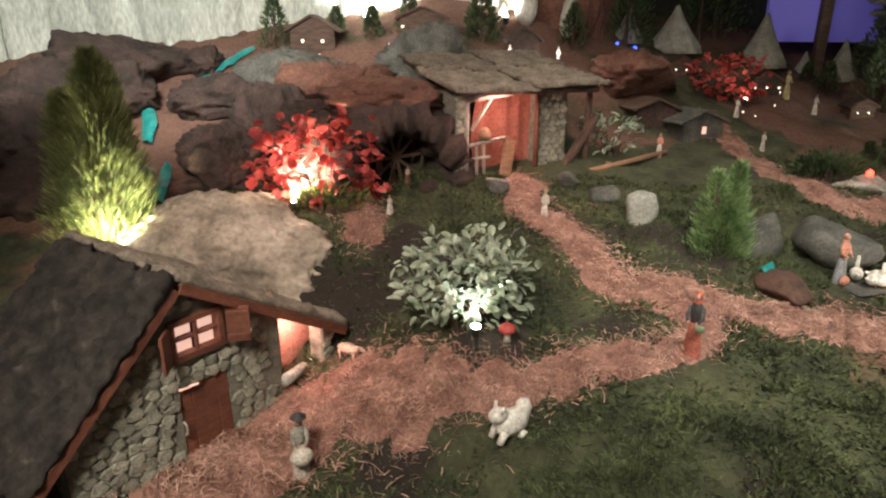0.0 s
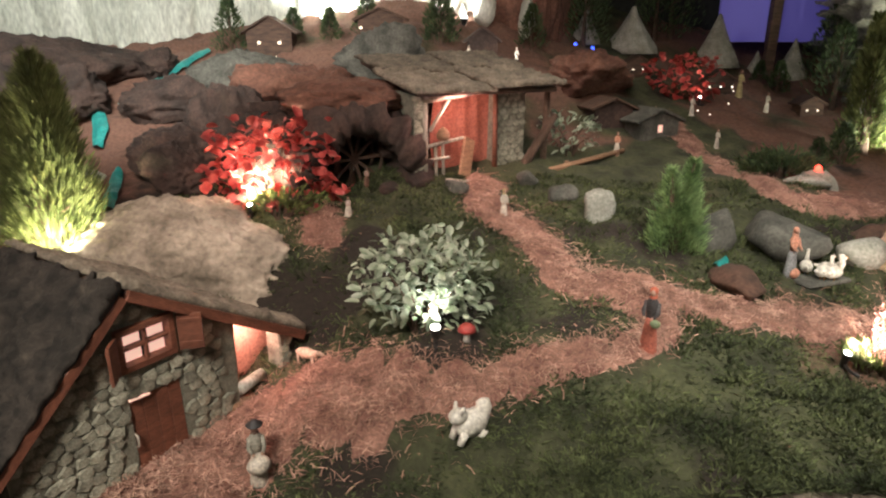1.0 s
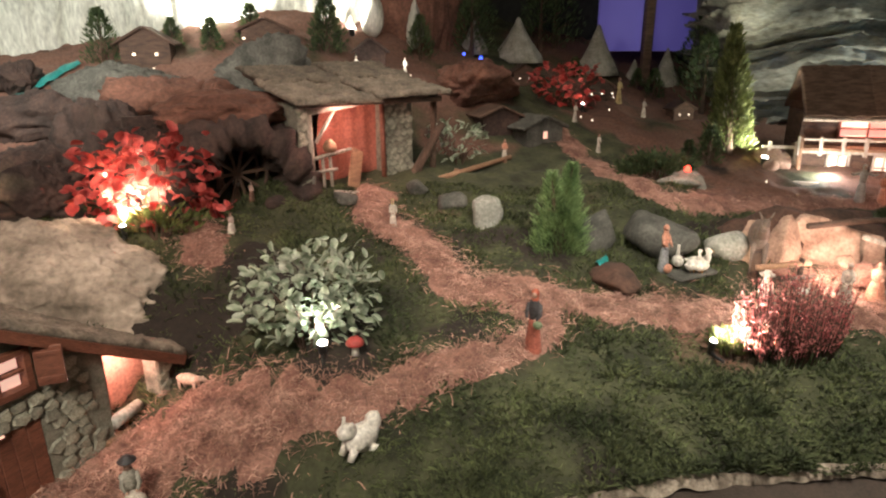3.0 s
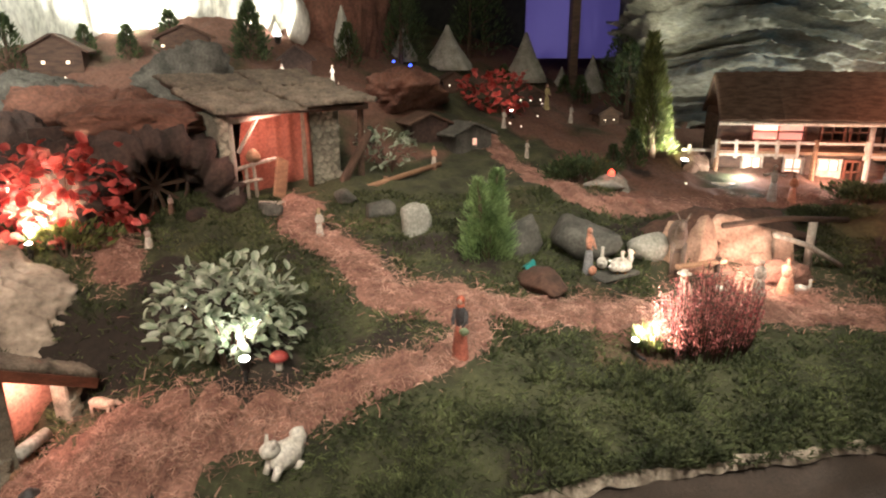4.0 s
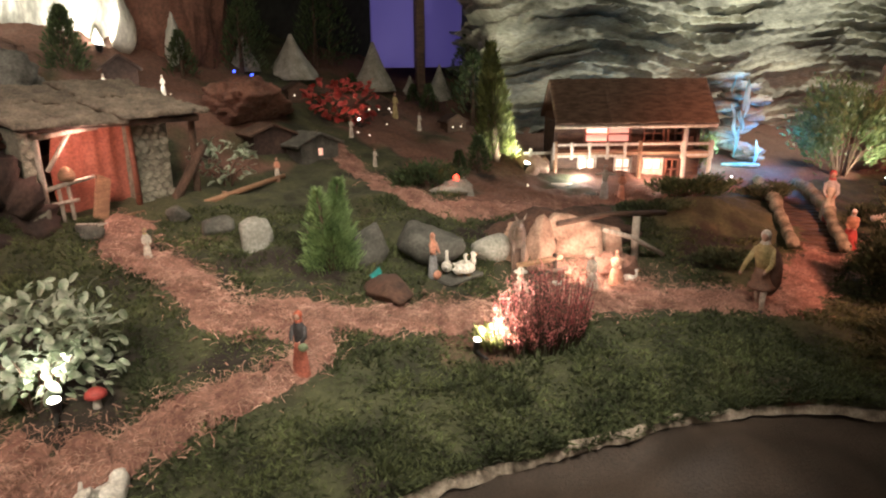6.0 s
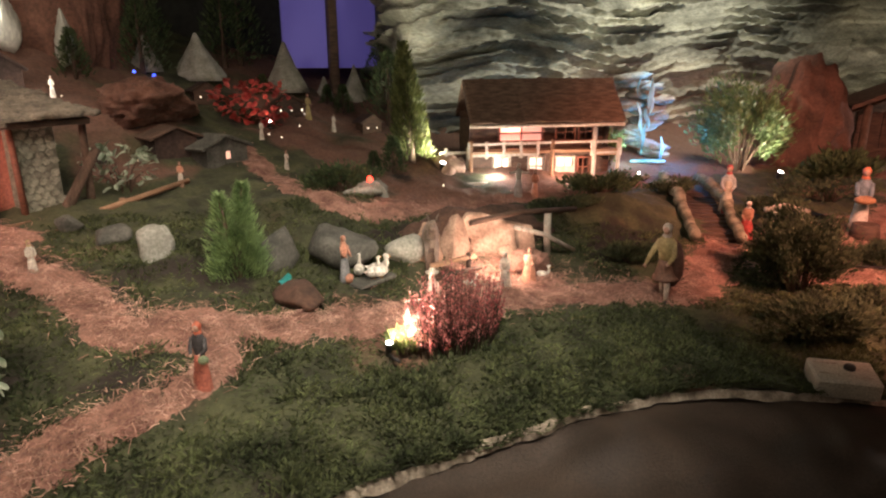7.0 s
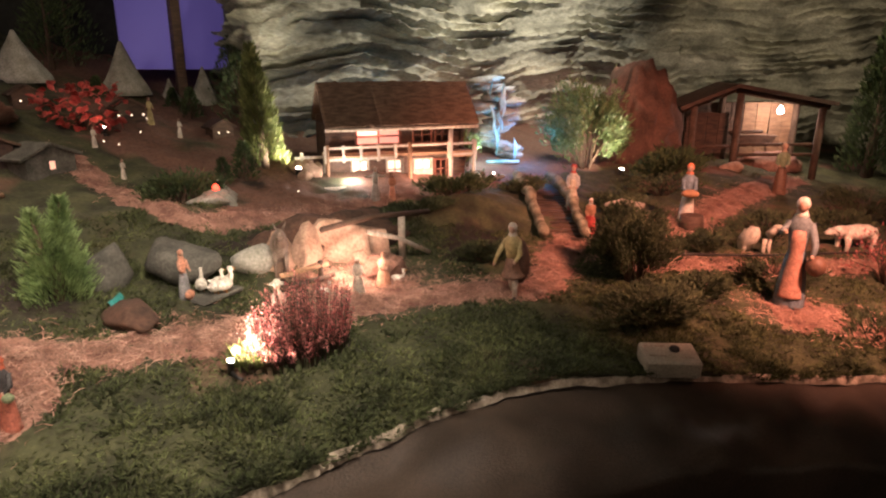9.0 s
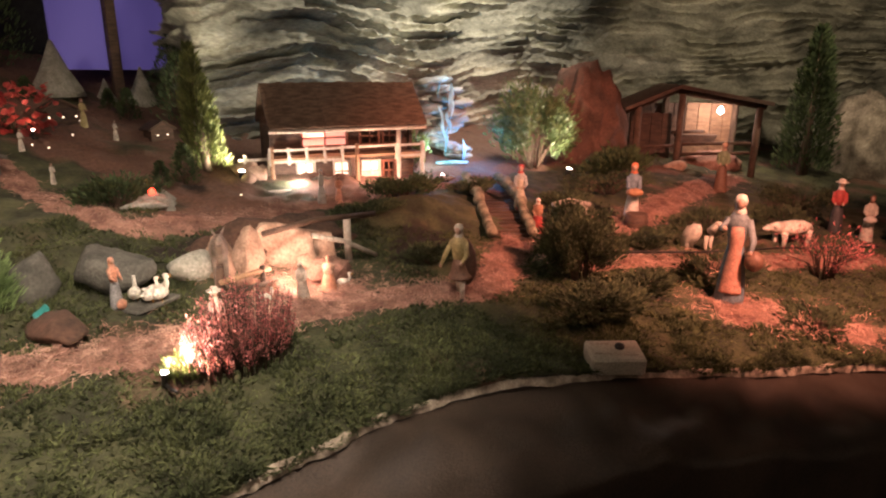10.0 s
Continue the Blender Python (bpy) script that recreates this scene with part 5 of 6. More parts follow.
for i, (x, y, a, h) in enumerate(((3.45, 0.7, 0.3, 0.08), (3.55, 1.08, 0.22, 0.07), (4.1, 0.95, 0.4, 0.1), (4.3, 1.65, 0.45, 0.14), (3.7, 1.65, 0.25, 0.1), (4.7, 0.7, 0.35, 0.1), (2.95, 0.85, 0.2, 0.07), (2.5, 2.05, 0.2, 0.06), (2.45, 1.6, 0.18, 0.06), (3.4, 2.1, 0.2, 0.08), (3.2, 0.25, 0.25, 0.06), (5.4, 0.7, 0.5, 0.15))):
    low_shrub("moss_mound", x, y, (a, 0.6 * a), h, JUNIPER, BARK, "low dark mound of mossy greenery", 70 + i, 2600, 0.4, 0.026)
low_shrub("dark_hedge", 4.9, 1.85, (0.5, 0.16), 0.2, DARKNEEDLE, BARK, "dark hedge before the stable", 15, 3500, 0.4, 0.05)


def heather():
    rng = random.Random(12)
    t = thing("heather", stand(1.35, 1.38), "pinkish red flowering heather lit from one side", "heather")
    s, b = Build(), Build()
    verts, faces = [], []
    for i in range(330):
        a, q = rng.uniform(0, math.tau), rng.random() ** 0.6
        root = Vector((0.15 * q * math.cos(a), 0.07 * q * math.sin(a), -0.005))
        tip = root + Vector((0.03 * q * math.cos(a) + rng.gauss(0, 0.006), 0.03 * q * math.sin(a), rng.uniform(0.1, 0.29) * (1.0 - 0.3 * q)))
        mid = root.lerp(tip, 0.5) + Vector((rng.gauss(0, 0.004), 0, 0.012))
        s.tube([root, mid, tip], [0.0018, 0.0014, 0.0007], DARKWOOD, 4)
        for _ in range(28):
            k = rng.uniform(0.2, 1.0)
            p = (root.lerp(mid, 2 * k) if k < 0.5 else mid.lerp(tip, 2 * k - 1)) + Vector([rng.gauss(0, 0.0022) for _ in range(3)])
            d = Vector((rng.uniform(-1, 1), rng.uniform(-1, 1), 0.8)).normalized() * rng.uniform(0.004, 0.009)
            u = d.cross(Vector((rng.uniform(-1, 1), 0.3, rng.uniform(-1, 1)))).normalized() * 0.0022
            n = len(verts)
            verts += [p - 0.3 * d, p + 0.3 * d + u, p + d, p + 0.3 * d - u]
            faces.append((n, n + 1, n + 2, n + 3))
    part("branchwork", s, t)
    b.add(verts, faces, HEATH)
    part("bloom", b, t)


heather()
lamp("red_bush_bulb", (-0.47, 2.22, 1.09), 5.0, WARM, 0.02)
low_shrub("yellow_tuft", 1.2, 1.42, (0.08, 0.05), 0.07, OLIVE, BARK, "yellow-green grass tuft burning bright at the lamp", 16, 500, 0.6, 0.03)


# ---- figures: each one plain painted mesh ----
def figure(h, skirt, top, head, x, y, turn, label, arms=((-0.1, -0.13, -0.2), (0.1, -0.13, -0.2)), load=None, hat=None, apron=None, wide=1.0, lean=0, z=None, name="figurine", legs=None):
    """A robed figure of height h that faces -y. arms: wrists as (side, forward, down) in shares of h from the shoulder."""
    b = Build()
    k = h
    hem = 0.27 * k if legs else 0.0
    if legs:
        for sx, f in ((1, -0.09), (-1, 0.06)):
            b.tube([(0.04 * k * sx, 0, 0.4 * k), (0.042 * k * sx, 0.6 * f * k, 0.2 * k), (0.045 * k * sx, f * k, 0.02 * k)], [0.045 * k, 0.036 * k, 0.026 * k], paint(legs), 8)
            b.blob((0.045 * k * sx, (f - 0.025) * k, 0.016 * k), (0.026 * k, 0.05 * k, 0.018 * k), paint(DARK), 0.05, 2, 1, 6)
    b.lathe([(0.0, hem), (0.12 * k * wide, hem), (0.125 * k * wide, hem + 0.03 * k), (0.108 * k * wide, max(hem + 0.04 * k, 0.2 * k)), (0.085 * k * wide, 0.42 * k), (0.064 * k * wide, 0.53 * k)], paint(skirt), n=24, squash=0.85, wave=0.08, folds=9)
    b.lathe([(0.064 * k * wide, 0.51 * k), (0.076 * k * wide, 0.6 * k), (0.09 * k * wide, 0.71 * k), (0.086 * k * wide, 0.775 * k), (0.05 * k, 0.825 * k), (0.028 * k, 0.85 * k)], paint(top), n=16, squash=0.68, wave=0.04, folds=5)
    b.tube([(0, 0, 0.82 * k), (0, -0.006 * k, 0.87 * k)], [0.027 * k, 0.024 * k], SKIN, 8)
    b.blob((0, -0.014 * k, 0.908 * k), (0.04 * k, 0.046 * k, 0.055 * k), SKIN, 0.06, 2, 1, 9)
    b.blob((0, 0.008 * k, 0.926 * k), (0.055 * k, 0.055 * k, 0.062 * k), paint(head), 0.1, 3, 2, 11)
    b.lathe([(0.05 * k, 0.0), (0.058 * k, 0.012 * k), (0.04 * k, 0.045 * k)], paint(head), (0, 0.006 * k, 0.815 * k), 14, 0.85, 0.1, 6)
    b.blob((0, 0.03 * k, 0.85 * k), (0.045 * k, 0.03 * k, 0.05 * k), paint(head), 0.1, 3, 3, 7)
    if hat:
        b.lathe([(0.11 * k, 0.945 * k), (0.115 * k, 0.953 * k), (0.06 * k, 0.965 * k), (0.048 * k, 1.01 * k), (0.0, 1.025 * k)], paint(hat), n=14)
    if apron:
        b.lathe([(0.105 * k * wide, 0.1 * k), (0.1 * k * wide, 0.12 * k), (0.08 * k * wide, 0.3 * k), (0.052 * k * wide, 0.5 * k), (0.06 * k, 0.6 * k), (0.05 * k, 0.7 * k), (0.01 * k, 0.72 * k)], paint(apron), c=(0, -0.036 * k, 0), n=18, squash=0.8, wave=0.05)
    for s, (u, f, d) in zip((1, -1), arms):
        sh = Vector((s * 0.082 * k, 0, 0.765 * k))
        wrist = sh + Vector((u * 0.25 * k, f * k, d * k))
        elbow = sh.lerp(wrist, 0.5) + Vector((s * 0.035 * k, 0.025 * k, -0.05 * k))
        b.tube([sh, elbow, wrist], [0.034 * k, 0.03 * k, 0.02 * k], paint(top), 8)
        b.blob(wrist, (0.02 * k, 0.02 * k, 0.024 * k), SKIN, 0.1, 2, 3, 6)
    if load:
        colour, c, r = load
        b.blob([v * k for v in c], [v * k for v in r], paint(colour), 0.1, 2, 4, 8)
    m = stand(x, y, turn) if z is None else pose(x, y, z, 0, 0, turn)
    return solid(name, b, m @ pose(0, 0, 0, lean), label, "figurine")


RED, BLUE, CREAM, BROWN, OCHRE, GREEN, DARK, SALMON = (0.4, 0.06, 0.05), (0.16, 0.21, 0.24), (0.62, 0.55, 0.46), (0.16, 0.08, 0.05), (0.42, 0.33, 0.15), (0.18, 0.22, 0.12), (0.05, 0.045, 0.045), (0.6, 0.28, 0.18)
figure(0.175, CREAM, (0.3, 0.28, 0.23), BROWN, -0.345, 1.31, 20, "small painted figurine with a broad dark hat and pale sack", hat=DARK, load=(CREAM, (0, -0.16, 0.42), (0.16, 0.12, 0.13)))
figure(0.12, CREAM, (0.55, 0.5, 0.42), OCHRE, 0.36, 2.19, 10, "small pale painted figurine standing on the path")
figure(0.185, (0.4, 0.12, 0.08), DARK, (0.5, 0.12, 0.06), 0.645, 1.48, -40, "dark-coated figurine with red hood on the shavings path", load=(GREEN, (0.1, -0.12, 0.5), (0.07, 0.06, 0.06)))
figure(0.165, (0.3, 0.3, 0.3), SALMON, SALMON, 1.22, 1.83, 20, "goose-girl figurine in pink and grey", load=(SALMON, (0, -0.12, 0.1), (0.11, 0.06, 0.1)))
figure(0.11, CREAM, SALMON, BROWN, 0.965, 2.84, 0, "tiny pale figurine on the upper path")
figure(0.075, CREAM, (0.45, 0.35, 0.3), BROWN, -0.19, 2.17, 30, "tiny crouching pale figurine in the hollow", wide=1.5)
for x, y, s, c in ((-0.26, 2.52, 0.11, SALMON), (-0.2, 2.47, 0.1, CREAM), (-0.14, 2.42, 0.08, (0.45, 0.3, 0.25))):
    figure(s, BROWN, c, DARK, x, y, 40, "small figurine seated before the cave", wide=1.3)
for x, y, s, c in ((1.53, 3.05, 0.1, CREAM), (1.54, 3.4, 0.11, CREAM), (2.02, 3.85, 0.17, OCHRE), (2.12, 3.7, 0.12, CREAM)):
    figure(s, c, c, BROWN, x, y, 15, "tiny pale figurine on the far slope")
for x, y in ((0.34, 3.46), (0.6, 3.5)):
    figure(0.1, (0.75, 0.7, 0.6), (0.75, 0.7, 0.6), (0.7, 0.65, 0.55), x, y, 0, "tiny white figurine shining on the hilltop")
    lamp("hilltop_bulb", (x - 0.03, y - 0.07, land(x, y) + 0.06), 0.35, WHITE, 0.01)
figure(0.19, CREAM, (0.62, 0.42, 0.36), CREAM, 1.35, 1.5, 0, "pale figurine with a basket on its head behind the heather", hat=CREAM)
figure(0.3, BROWN, OCHRE, CREAM, 2.24, 1.29, -70, "old bearded figurine in ochre coat and dark brown cloak", arms=((-0.1, -0.12, -0.25), (-0.5, -0.12, -0.3)), load=((0.1, 0.05, 0.035), (0.05, 0.05, 0.47), (0.15, 0.08, 0.32)), legs=CREAM, lean=8, wide=1.2)
figure(0.29, (0.42, 0.36, 0.26), (0.4, 0.4, 0.36), RED, 3.33, 1.72, -55, "woman figurine with red headscarf and red-hemmed skirt by the footbridge", apron=(0.5, 0.44, 0.33), load=(RED, (0.02, -0.1, 0.2), (0.1, 0.07, 0.12)), z=land(3.33, 1.72) + 0.01)
figure(0.2, RED, (0.4, 0.2, 0.12), CREAM, 3.2, 1.53, -60, "kneeling red-robed figurine at the footbridge", wide=1.4, lean=14)
figure(0.36, (0.6, 0.55, 0.47), BLUE, (0.55, 0.16, 0.07), 3.8, 1.28, -60, "woman figurine in blue blouse and white apron with bowl", arms=((-0.25, -0.2, -0.2), (0.25, -0.2, -0.2)), load=((0.4, 0.2, 0.1), (0, -0.2, 0.56), (0.13, 0.1, 0.06)), hat=None)
figure(0.46, BLUE, (0.17, 0.2, 0.2), CREAM, 3.14, 0.56, -75, "tall woman figurine in orange apron and white headscarf", arms=((0.15, -0.13, -0.27), (-0.1, -0.16, -0.06)), apron=(0.5, 0.24, 0.17), load=(BROWN, (0.16, -0.1, 0.42), (0.08, 0.08, 0.09)))
figure(0.36, BROWN, GREEN, (0.45, 0.3, 0.2), 5.2, 1.2, -70, "dim figurine in green and brown on the red road")
figure(0.33, DARK, RED, CREAM, 4.88, 0.42, -80, "figurine in red waistcoat at a laid table", hat=CREAM)
figure(0.29, CREAM, CREAM, BROWN, 4.98, 0.26, -80, "pale figurine beside the laid table", load=(CREAM, (0, -0.2, 0.5), (0.12, 0.1, 0.08)))
figure(0.34, SALMON, SALMON, BROWN, 4.86, 0.08, -80, "orange-robed figurine at the dim end of the path")
figure(0.18, (0.4, 0.38, 0.34), (0.4, 0.38, 0.32), (0.4, 0.36, 0.3), 2.54, 2.42, -30, "grey-clad figurine on the road before the chalet", arms=((0.9, -0.05, 0.0), (-0.9, -0.05, 0.0)))
figure(0.16, SALMON, (0.45, 0.2, 0.12), BROWN, 2.62, 2.38, -30, "reddish figurine on the road before the chalet")
figure(0.15, BROWN, CREAM, BROWN, 3.36, 2.64, -30, "small figurine at the chalet wall")
figure(0.16, CREAM, (0.7, 0.62, 0.52), CREAM, 1.79, 1.66, -45, "white-clad figurine bending at the fire", lean=18, wide=1.2)
figure(0.15, SALMON, (0.6, 0.35, 0.25), SALMON, 1.92, 1.67, -45, "pinkish seated figurine at the fire", wide=1.7)


b = Build()
b.lathe([(0.05, 0.0), (0.062, 0.02), (0.066, 0.06), (0.058, 0.11), (0.05, 0.11), (0.048, 0.02)], DARKWOOD, n=16)
solid("wooden_tub", b, stand(3.73, 1.22), "dark wooden tub before the woman with the bowl", "tub")


def animal(x, y, turn, length, height, colour, label, category, neck=0.5, down=0.0, horns=False, seed=0, sit=False):
    """A four-legged porcelain animal, one mesh, that faces -y."""
    b = Build()
    L, H = length, height
    p = paint(colour)
    b.blob((0, 0, 0.62 * H), (0.17 * L, 0.4 * L, 0.26 * H), p, 0.14, 3, seed, 10, at=pose(0, -0.15 * L, 0.02 * H, -50) if sit else None)
    for sx in (-1, 1):
        for sy in (-0.28, 0.27):
            q = 0.25 if sit and sy > 0 else 0.55
            b.tube([(0.09 * L * sx, sy * L, q * H), (0.095 * L * sx, sy * L + 0.01 * L, 0.25 * H * (q > 0.3)), (0.09 * L * sx, sy * L - 0.01 * L, 0)], [0.06 * L, 0.04 * L, 0.035 * L], p, 7)
    hz = (0.98 - down) * H
    b.tube([(0, -0.3 * L, 0.68 * H), (0, -0.42 * L, 0.5 * (0.7 * H + hz)), (0, -0.5 * L, hz)], [0.11 * L, 0.09 * L, 0.07 * L], p, 8)
    b.blob((0, -0.56 * L, hz - 0.03 * H), (0.07 * L, 0.13 * L, 0.09 * H), p, 0.1, 2, seed, 7)
    for s in (-1, 1):
        b.tube([(0.05 * L * s, -0.5 * L, hz + 0.03 * H), (0.12 * L * s, -0.48 * L, hz + (0.16 if horns else 0.03) * H)], [0.025 * L, 0.01 * L], p, 5)
    b.tube([(0, 0.38 * L, 0.68 * H), (0, 0.46 * L, 0.5 * H)], [0.03 * L, 0.015 * L], p, 6)
    return solid(category.split()[-1], b, stand(x, y, turn), label, category)


WOOL = (0.66, 0.6, 0.5)
b = Build()
b.blob((0, 0.005, 0.038), (0.03, 0.045, 0.036), PORCELAIN, 0.2, 3, 1, 12)
b.blob((0, -0.035, 0.07), (0.02, 0.026, 0.02), PORCELAIN, 0.1, 2, 2, 9)
b.blob((0, 0.04, 0.065), (0.018, 0.022, 0.03), PORCELAIN, 0.2, 3, 3, 9)
for k in (-1, 1):
    b.tube([(0.012 * k, -0.035, 0.08), (0.018 * k, -0.03, 0.1)], [0.007, 0.004], PORCELAIN, 6)
    b.tube([(0.018 * k, -0.025, 0.03), (0.018 * k, -0.04, 0.0)], [0.011, 0.009], PORCELAIN, 6)
    b.tube([(0.02 * k, 0.03, 0.02), (0.022 * k, 0.02, 0.0)], [0.013, 0.011], PORCELAIN, 6)
solid("lamb", b, stand(0.165, 1.34, -60), "white porcelain lamb crouching on the moss", "lamb")
animal(3.74, 0.88, -20, 0.2, 0.17, (0.6, 0.54, 0.44), "pale seated sheepdog figurine", "dog", sit=True, seed=2)
animal(4.36, 0.56, -120, 0.33, 0.16, WOOL, "white grazing sheep figurine by the red path", "sheep", down=0.25, seed=3)
animal(-0.275, 1.66, 60, 0.09, 0.06, (0.6, 0.42, 0.32), "small pinkish lamb beside the cottage roof", "lamb", down=0.2, seed=4)
animal(1.6, 1.87, -30, 0.19, 0.2, (0.15, 0.11, 0.085), "grey-brown cow figurine with pale horns beside the shelter", "cow", horns=True, seed=5)


def goose(x, y, turn, s, label="white porcelain goose with raised neck", z=None):
    b = Build()
    b.blob((0, 0, 0.4 * s), (0.28 * s, 0.45 * s, 0.27 * s), PORCELAIN, 0.06, 2, 1, 9)
    b.tube([(0, -0.3 * s, 0.5 * s), (0, -0.46 * s, 0.75 * s), (0, -0.4 * s, 1.0 * s)], [0.13 * s, 0.085 * s, 0.07 * s], PORCELAIN, 8)
    b.blob((0, -0.44 * s, 1.03 * s), (0.085 * s, 0.13 * s, 0.085 * s), PORCELAIN, 0.04, 2, 2, 7)
    b.tube([(0, -0.54 * s, 1.02 * s), (0, -0.68 * s, 0.99 * s)], [0.05 * s, 0.02 * s], paint((0.5, 0.25, 0.06)), 6)
    b.tube([(0, 0.36 * s, 0.45 * s), (0, 0.6 * s, 0.52 * s)], [0.12 * s, 0.03 * s], PORCELAIN, 7)
    for k in (-1, 1):
        b.tube([(0.1 * k * s, 0, 0.2 * s), (0.1 * k * s, -0.02 * s, 0)], 0.03 * s, paint((0.5, 0.25, 0.06)), 5)
    m = stand(x, y, turn) if z is None else pose(x, y, z, 0, 0, turn)
    return solid("goose", b, m, label, "goose", "white geese")


b = Build()
b.box((0, 0, 0), (0.17, 0.1, 0.012), GREYROCK, bevel=0.3, rough=0.003)
zs = ground(1.31, 1.82) + 0.012
solid("stone_slab", b, pose(1.31, 1.82, zs, 0, 0, 15), "thin grey slab under the geese", "slab")
for x, y, a in ((1.285, 1.85, 150), (1.31, 1.8, 110), (1.345, 1.83, 70), (1.335, 1.79, 100)):
    goose(x, y, a, 0.07, z=zs + 0.004)
goose(2.0, 1.68, 30, 0.06, "small plump white duck by the fire")
goose(1.66, 1.7, 60, 0.05, "small white duck under the hut rail")
goose(-0.62, 3.0, 60, 0.05, "tiny pale bird figurine on the slope")


def toadstool():
    t = thing("toadstool", stand(0.175, 1.56) @ Matrix.Scale(0.75, 4), "little toadstool with red cap and white stem", "toadstool")
    b = Build()
    b.lathe([(0.014, 0), (0.012, 0.02), (0.009, 0.045)], PORCELAIN, n=10)
    part("stem", b, t)
    b = Build()
    b.lathe([(0.008, 0.04), (0.034, 0.042), (0.03, 0.056), (0.016, 0.068), (0.0, 0.071)], paint(RED), n=14)
    part("cap", b, t, "red cap")


toadstool()


# ---- fire hut ----
def fire_hut():
    m = stand(1.88, 1.84, -6)
    t = thing("fire_shelter", m, "ruined open shelter of pale broken rocks and dark beams, brightly lit", "shelter")
    for i, (x, y, r, z, a) in enumerate(((-0.1, 0.08, (0.12, 0.05, 0.13), 0.07, 12), (0.0, 0.07, (0.17, 0.05, 0.165), 0.06, -8), (-0.22, 0.09, (0.09, 0.05, 0.1), 0.08, 20), (0.15, 0.07, (0.11, 0.05, 0.09), 0.06, -16), (0.08, 0.03, (0.06, 0.04, 0.05), 0.02, 30), (-0.16, 0.02, (0.05, 0.04, 0.045), 0.015, 5))):
        b = Build()
        b.rock((0, 0, 0), r, PEACHROCK, 21 + i, 26, 6, (((0.15 * (-1) ** i, -0.9, 0.4), 0.42), ((0.5, 0, 0.85), 0.62), ((-0.75, 0, 0.6), 0.66), ((0.95, 0, -0.1), 0.7), ((-0.95, 0, 0.1), 0.72)), 0.035)
        part("rock", b, t, at=pose(x, y, z, -12, a, 2 * a))
    b = Build()
    b.blob((0.05, 0.22, 0.02), (0.36, 0.16, 0.13), EARTH, 0.25, 2, 9, 22, crag=0.5)
    part("earth_bank", b, t, "dark earth bank behind the rocks")
    for pts, r, mt in ((((-0.12, -0.02, 0.175), (0.12, 0.0, 0.185), (0.42, 0.0, 0.165)), 0.011, DARKWOOD), (((0.275, 0.0, -0.03), (0.272, 0.0, 0.165)), 0.016, GREYWOOD), (((0.07, -0.05, 0.14), (0.22, -0.05, 0.09), (0.38, -0.05, 0.0)), 0.01, GREYWOOD), (((-0.31, -0.04, -0.03), (-0.305, -0.04, 0.12)), 0.017, DARKWOOD), (((-0.33, -0.09, 0.055), (-0.14, -0.09, 0.065)), 0.01, WOOD), (((-0.33, -0.1, 0.01), (-0.12, -0.1, 0.02)), 0.009, DARKWOOD), (((-0.17, -0.09, -0.02), (-0.17, -0.09, 0.08)), 0.01, DARKWOOD)):
        b = Build()
        b.tube(pts, r, mt, 8)
        part("beam", b, t)
    h = Build()
    h.blob((0.12, -0.07, -0.01), (0.09, 0.06, 0.05), SHAVINGS, 0.35, 4, 5, 18, crag=0.6)
    solid("hay_mound", h, m, "pinkish mound of straw at the fire", "hay")
    lamp("fire_bulb", m @ Vector((-0.06, -0.13, 0.07)), 2.6, (1.0, 0.66, 0.5), 0.02)


fire_hut()


# ---- footbridge ----
def footbridge():
    t = thing("footbridge", pose(2.97, 1.53, 0, 0, 0, 43.5), "narrow arched footbridge between rough mossy logs", "bridge")
    L = 1.12

    def arch(u):
        return 0.725 + 0.1 * u + 0.05 * math.sin(math.pi * u)

    for i in range(24):
        u = (i + 0.5) / 24
        b = Build()
        b.box((L * u, 0, arch(u)), (0.042, 0.19, 0.014), DARKWOOD, rough=0.002)
        part("plank", b, t)
    for y in (-0.105, 0.105):
        b = Build()
        pts = [(L * i / 40, y + 0.018 * noise.noise(Vector((i * 0.25, y * 30, 1))), arch(i / 40) + 0.045 + 0.02 * noise.noise(Vector((i * 0.3, y * 30, 4)))) for i in range(41)]
        b.tube(pts, [0.027 + 0.009 * noise.noise(Vector((i * 0.35, y * 50, 7))) + 0.004 * noise.noise(Vector((i * 1.7, y * 50, 2))) for i in range(41)], MOSSLOG, 9)
        part("log", b, t, "rough mossy log rail")
        for u in (0.02, 0.5, 0.97):
            b = Build()
            b.tube([(L * u, 0.9 * y, arch(u) - 0.14), (L * u, 0.9 * y, arch(u))], 0.018, BARK, 8)
            part("post", b, t)
    f = thing("branch_rail", pose(3.3, 1.5, 0.72, 0, 0, -25), "short pale branch rail beside the footbridge", "fence")
    for pts, r in ((((0.0, 0, 0.14), (0.1, 0, 0.155), (0.24, 0, 0.12)), 0.014), (((0.06, 0, -0.06), (0.06, 0, 0.16)), 0.012), (((0.21, 0, -0.08), (0.21, 0, 0.13)), 0.011)):
        b = Build()
        b.tube(pts, r, GREYWOOD, 8)
        part("branch", b, f)


footbridge()


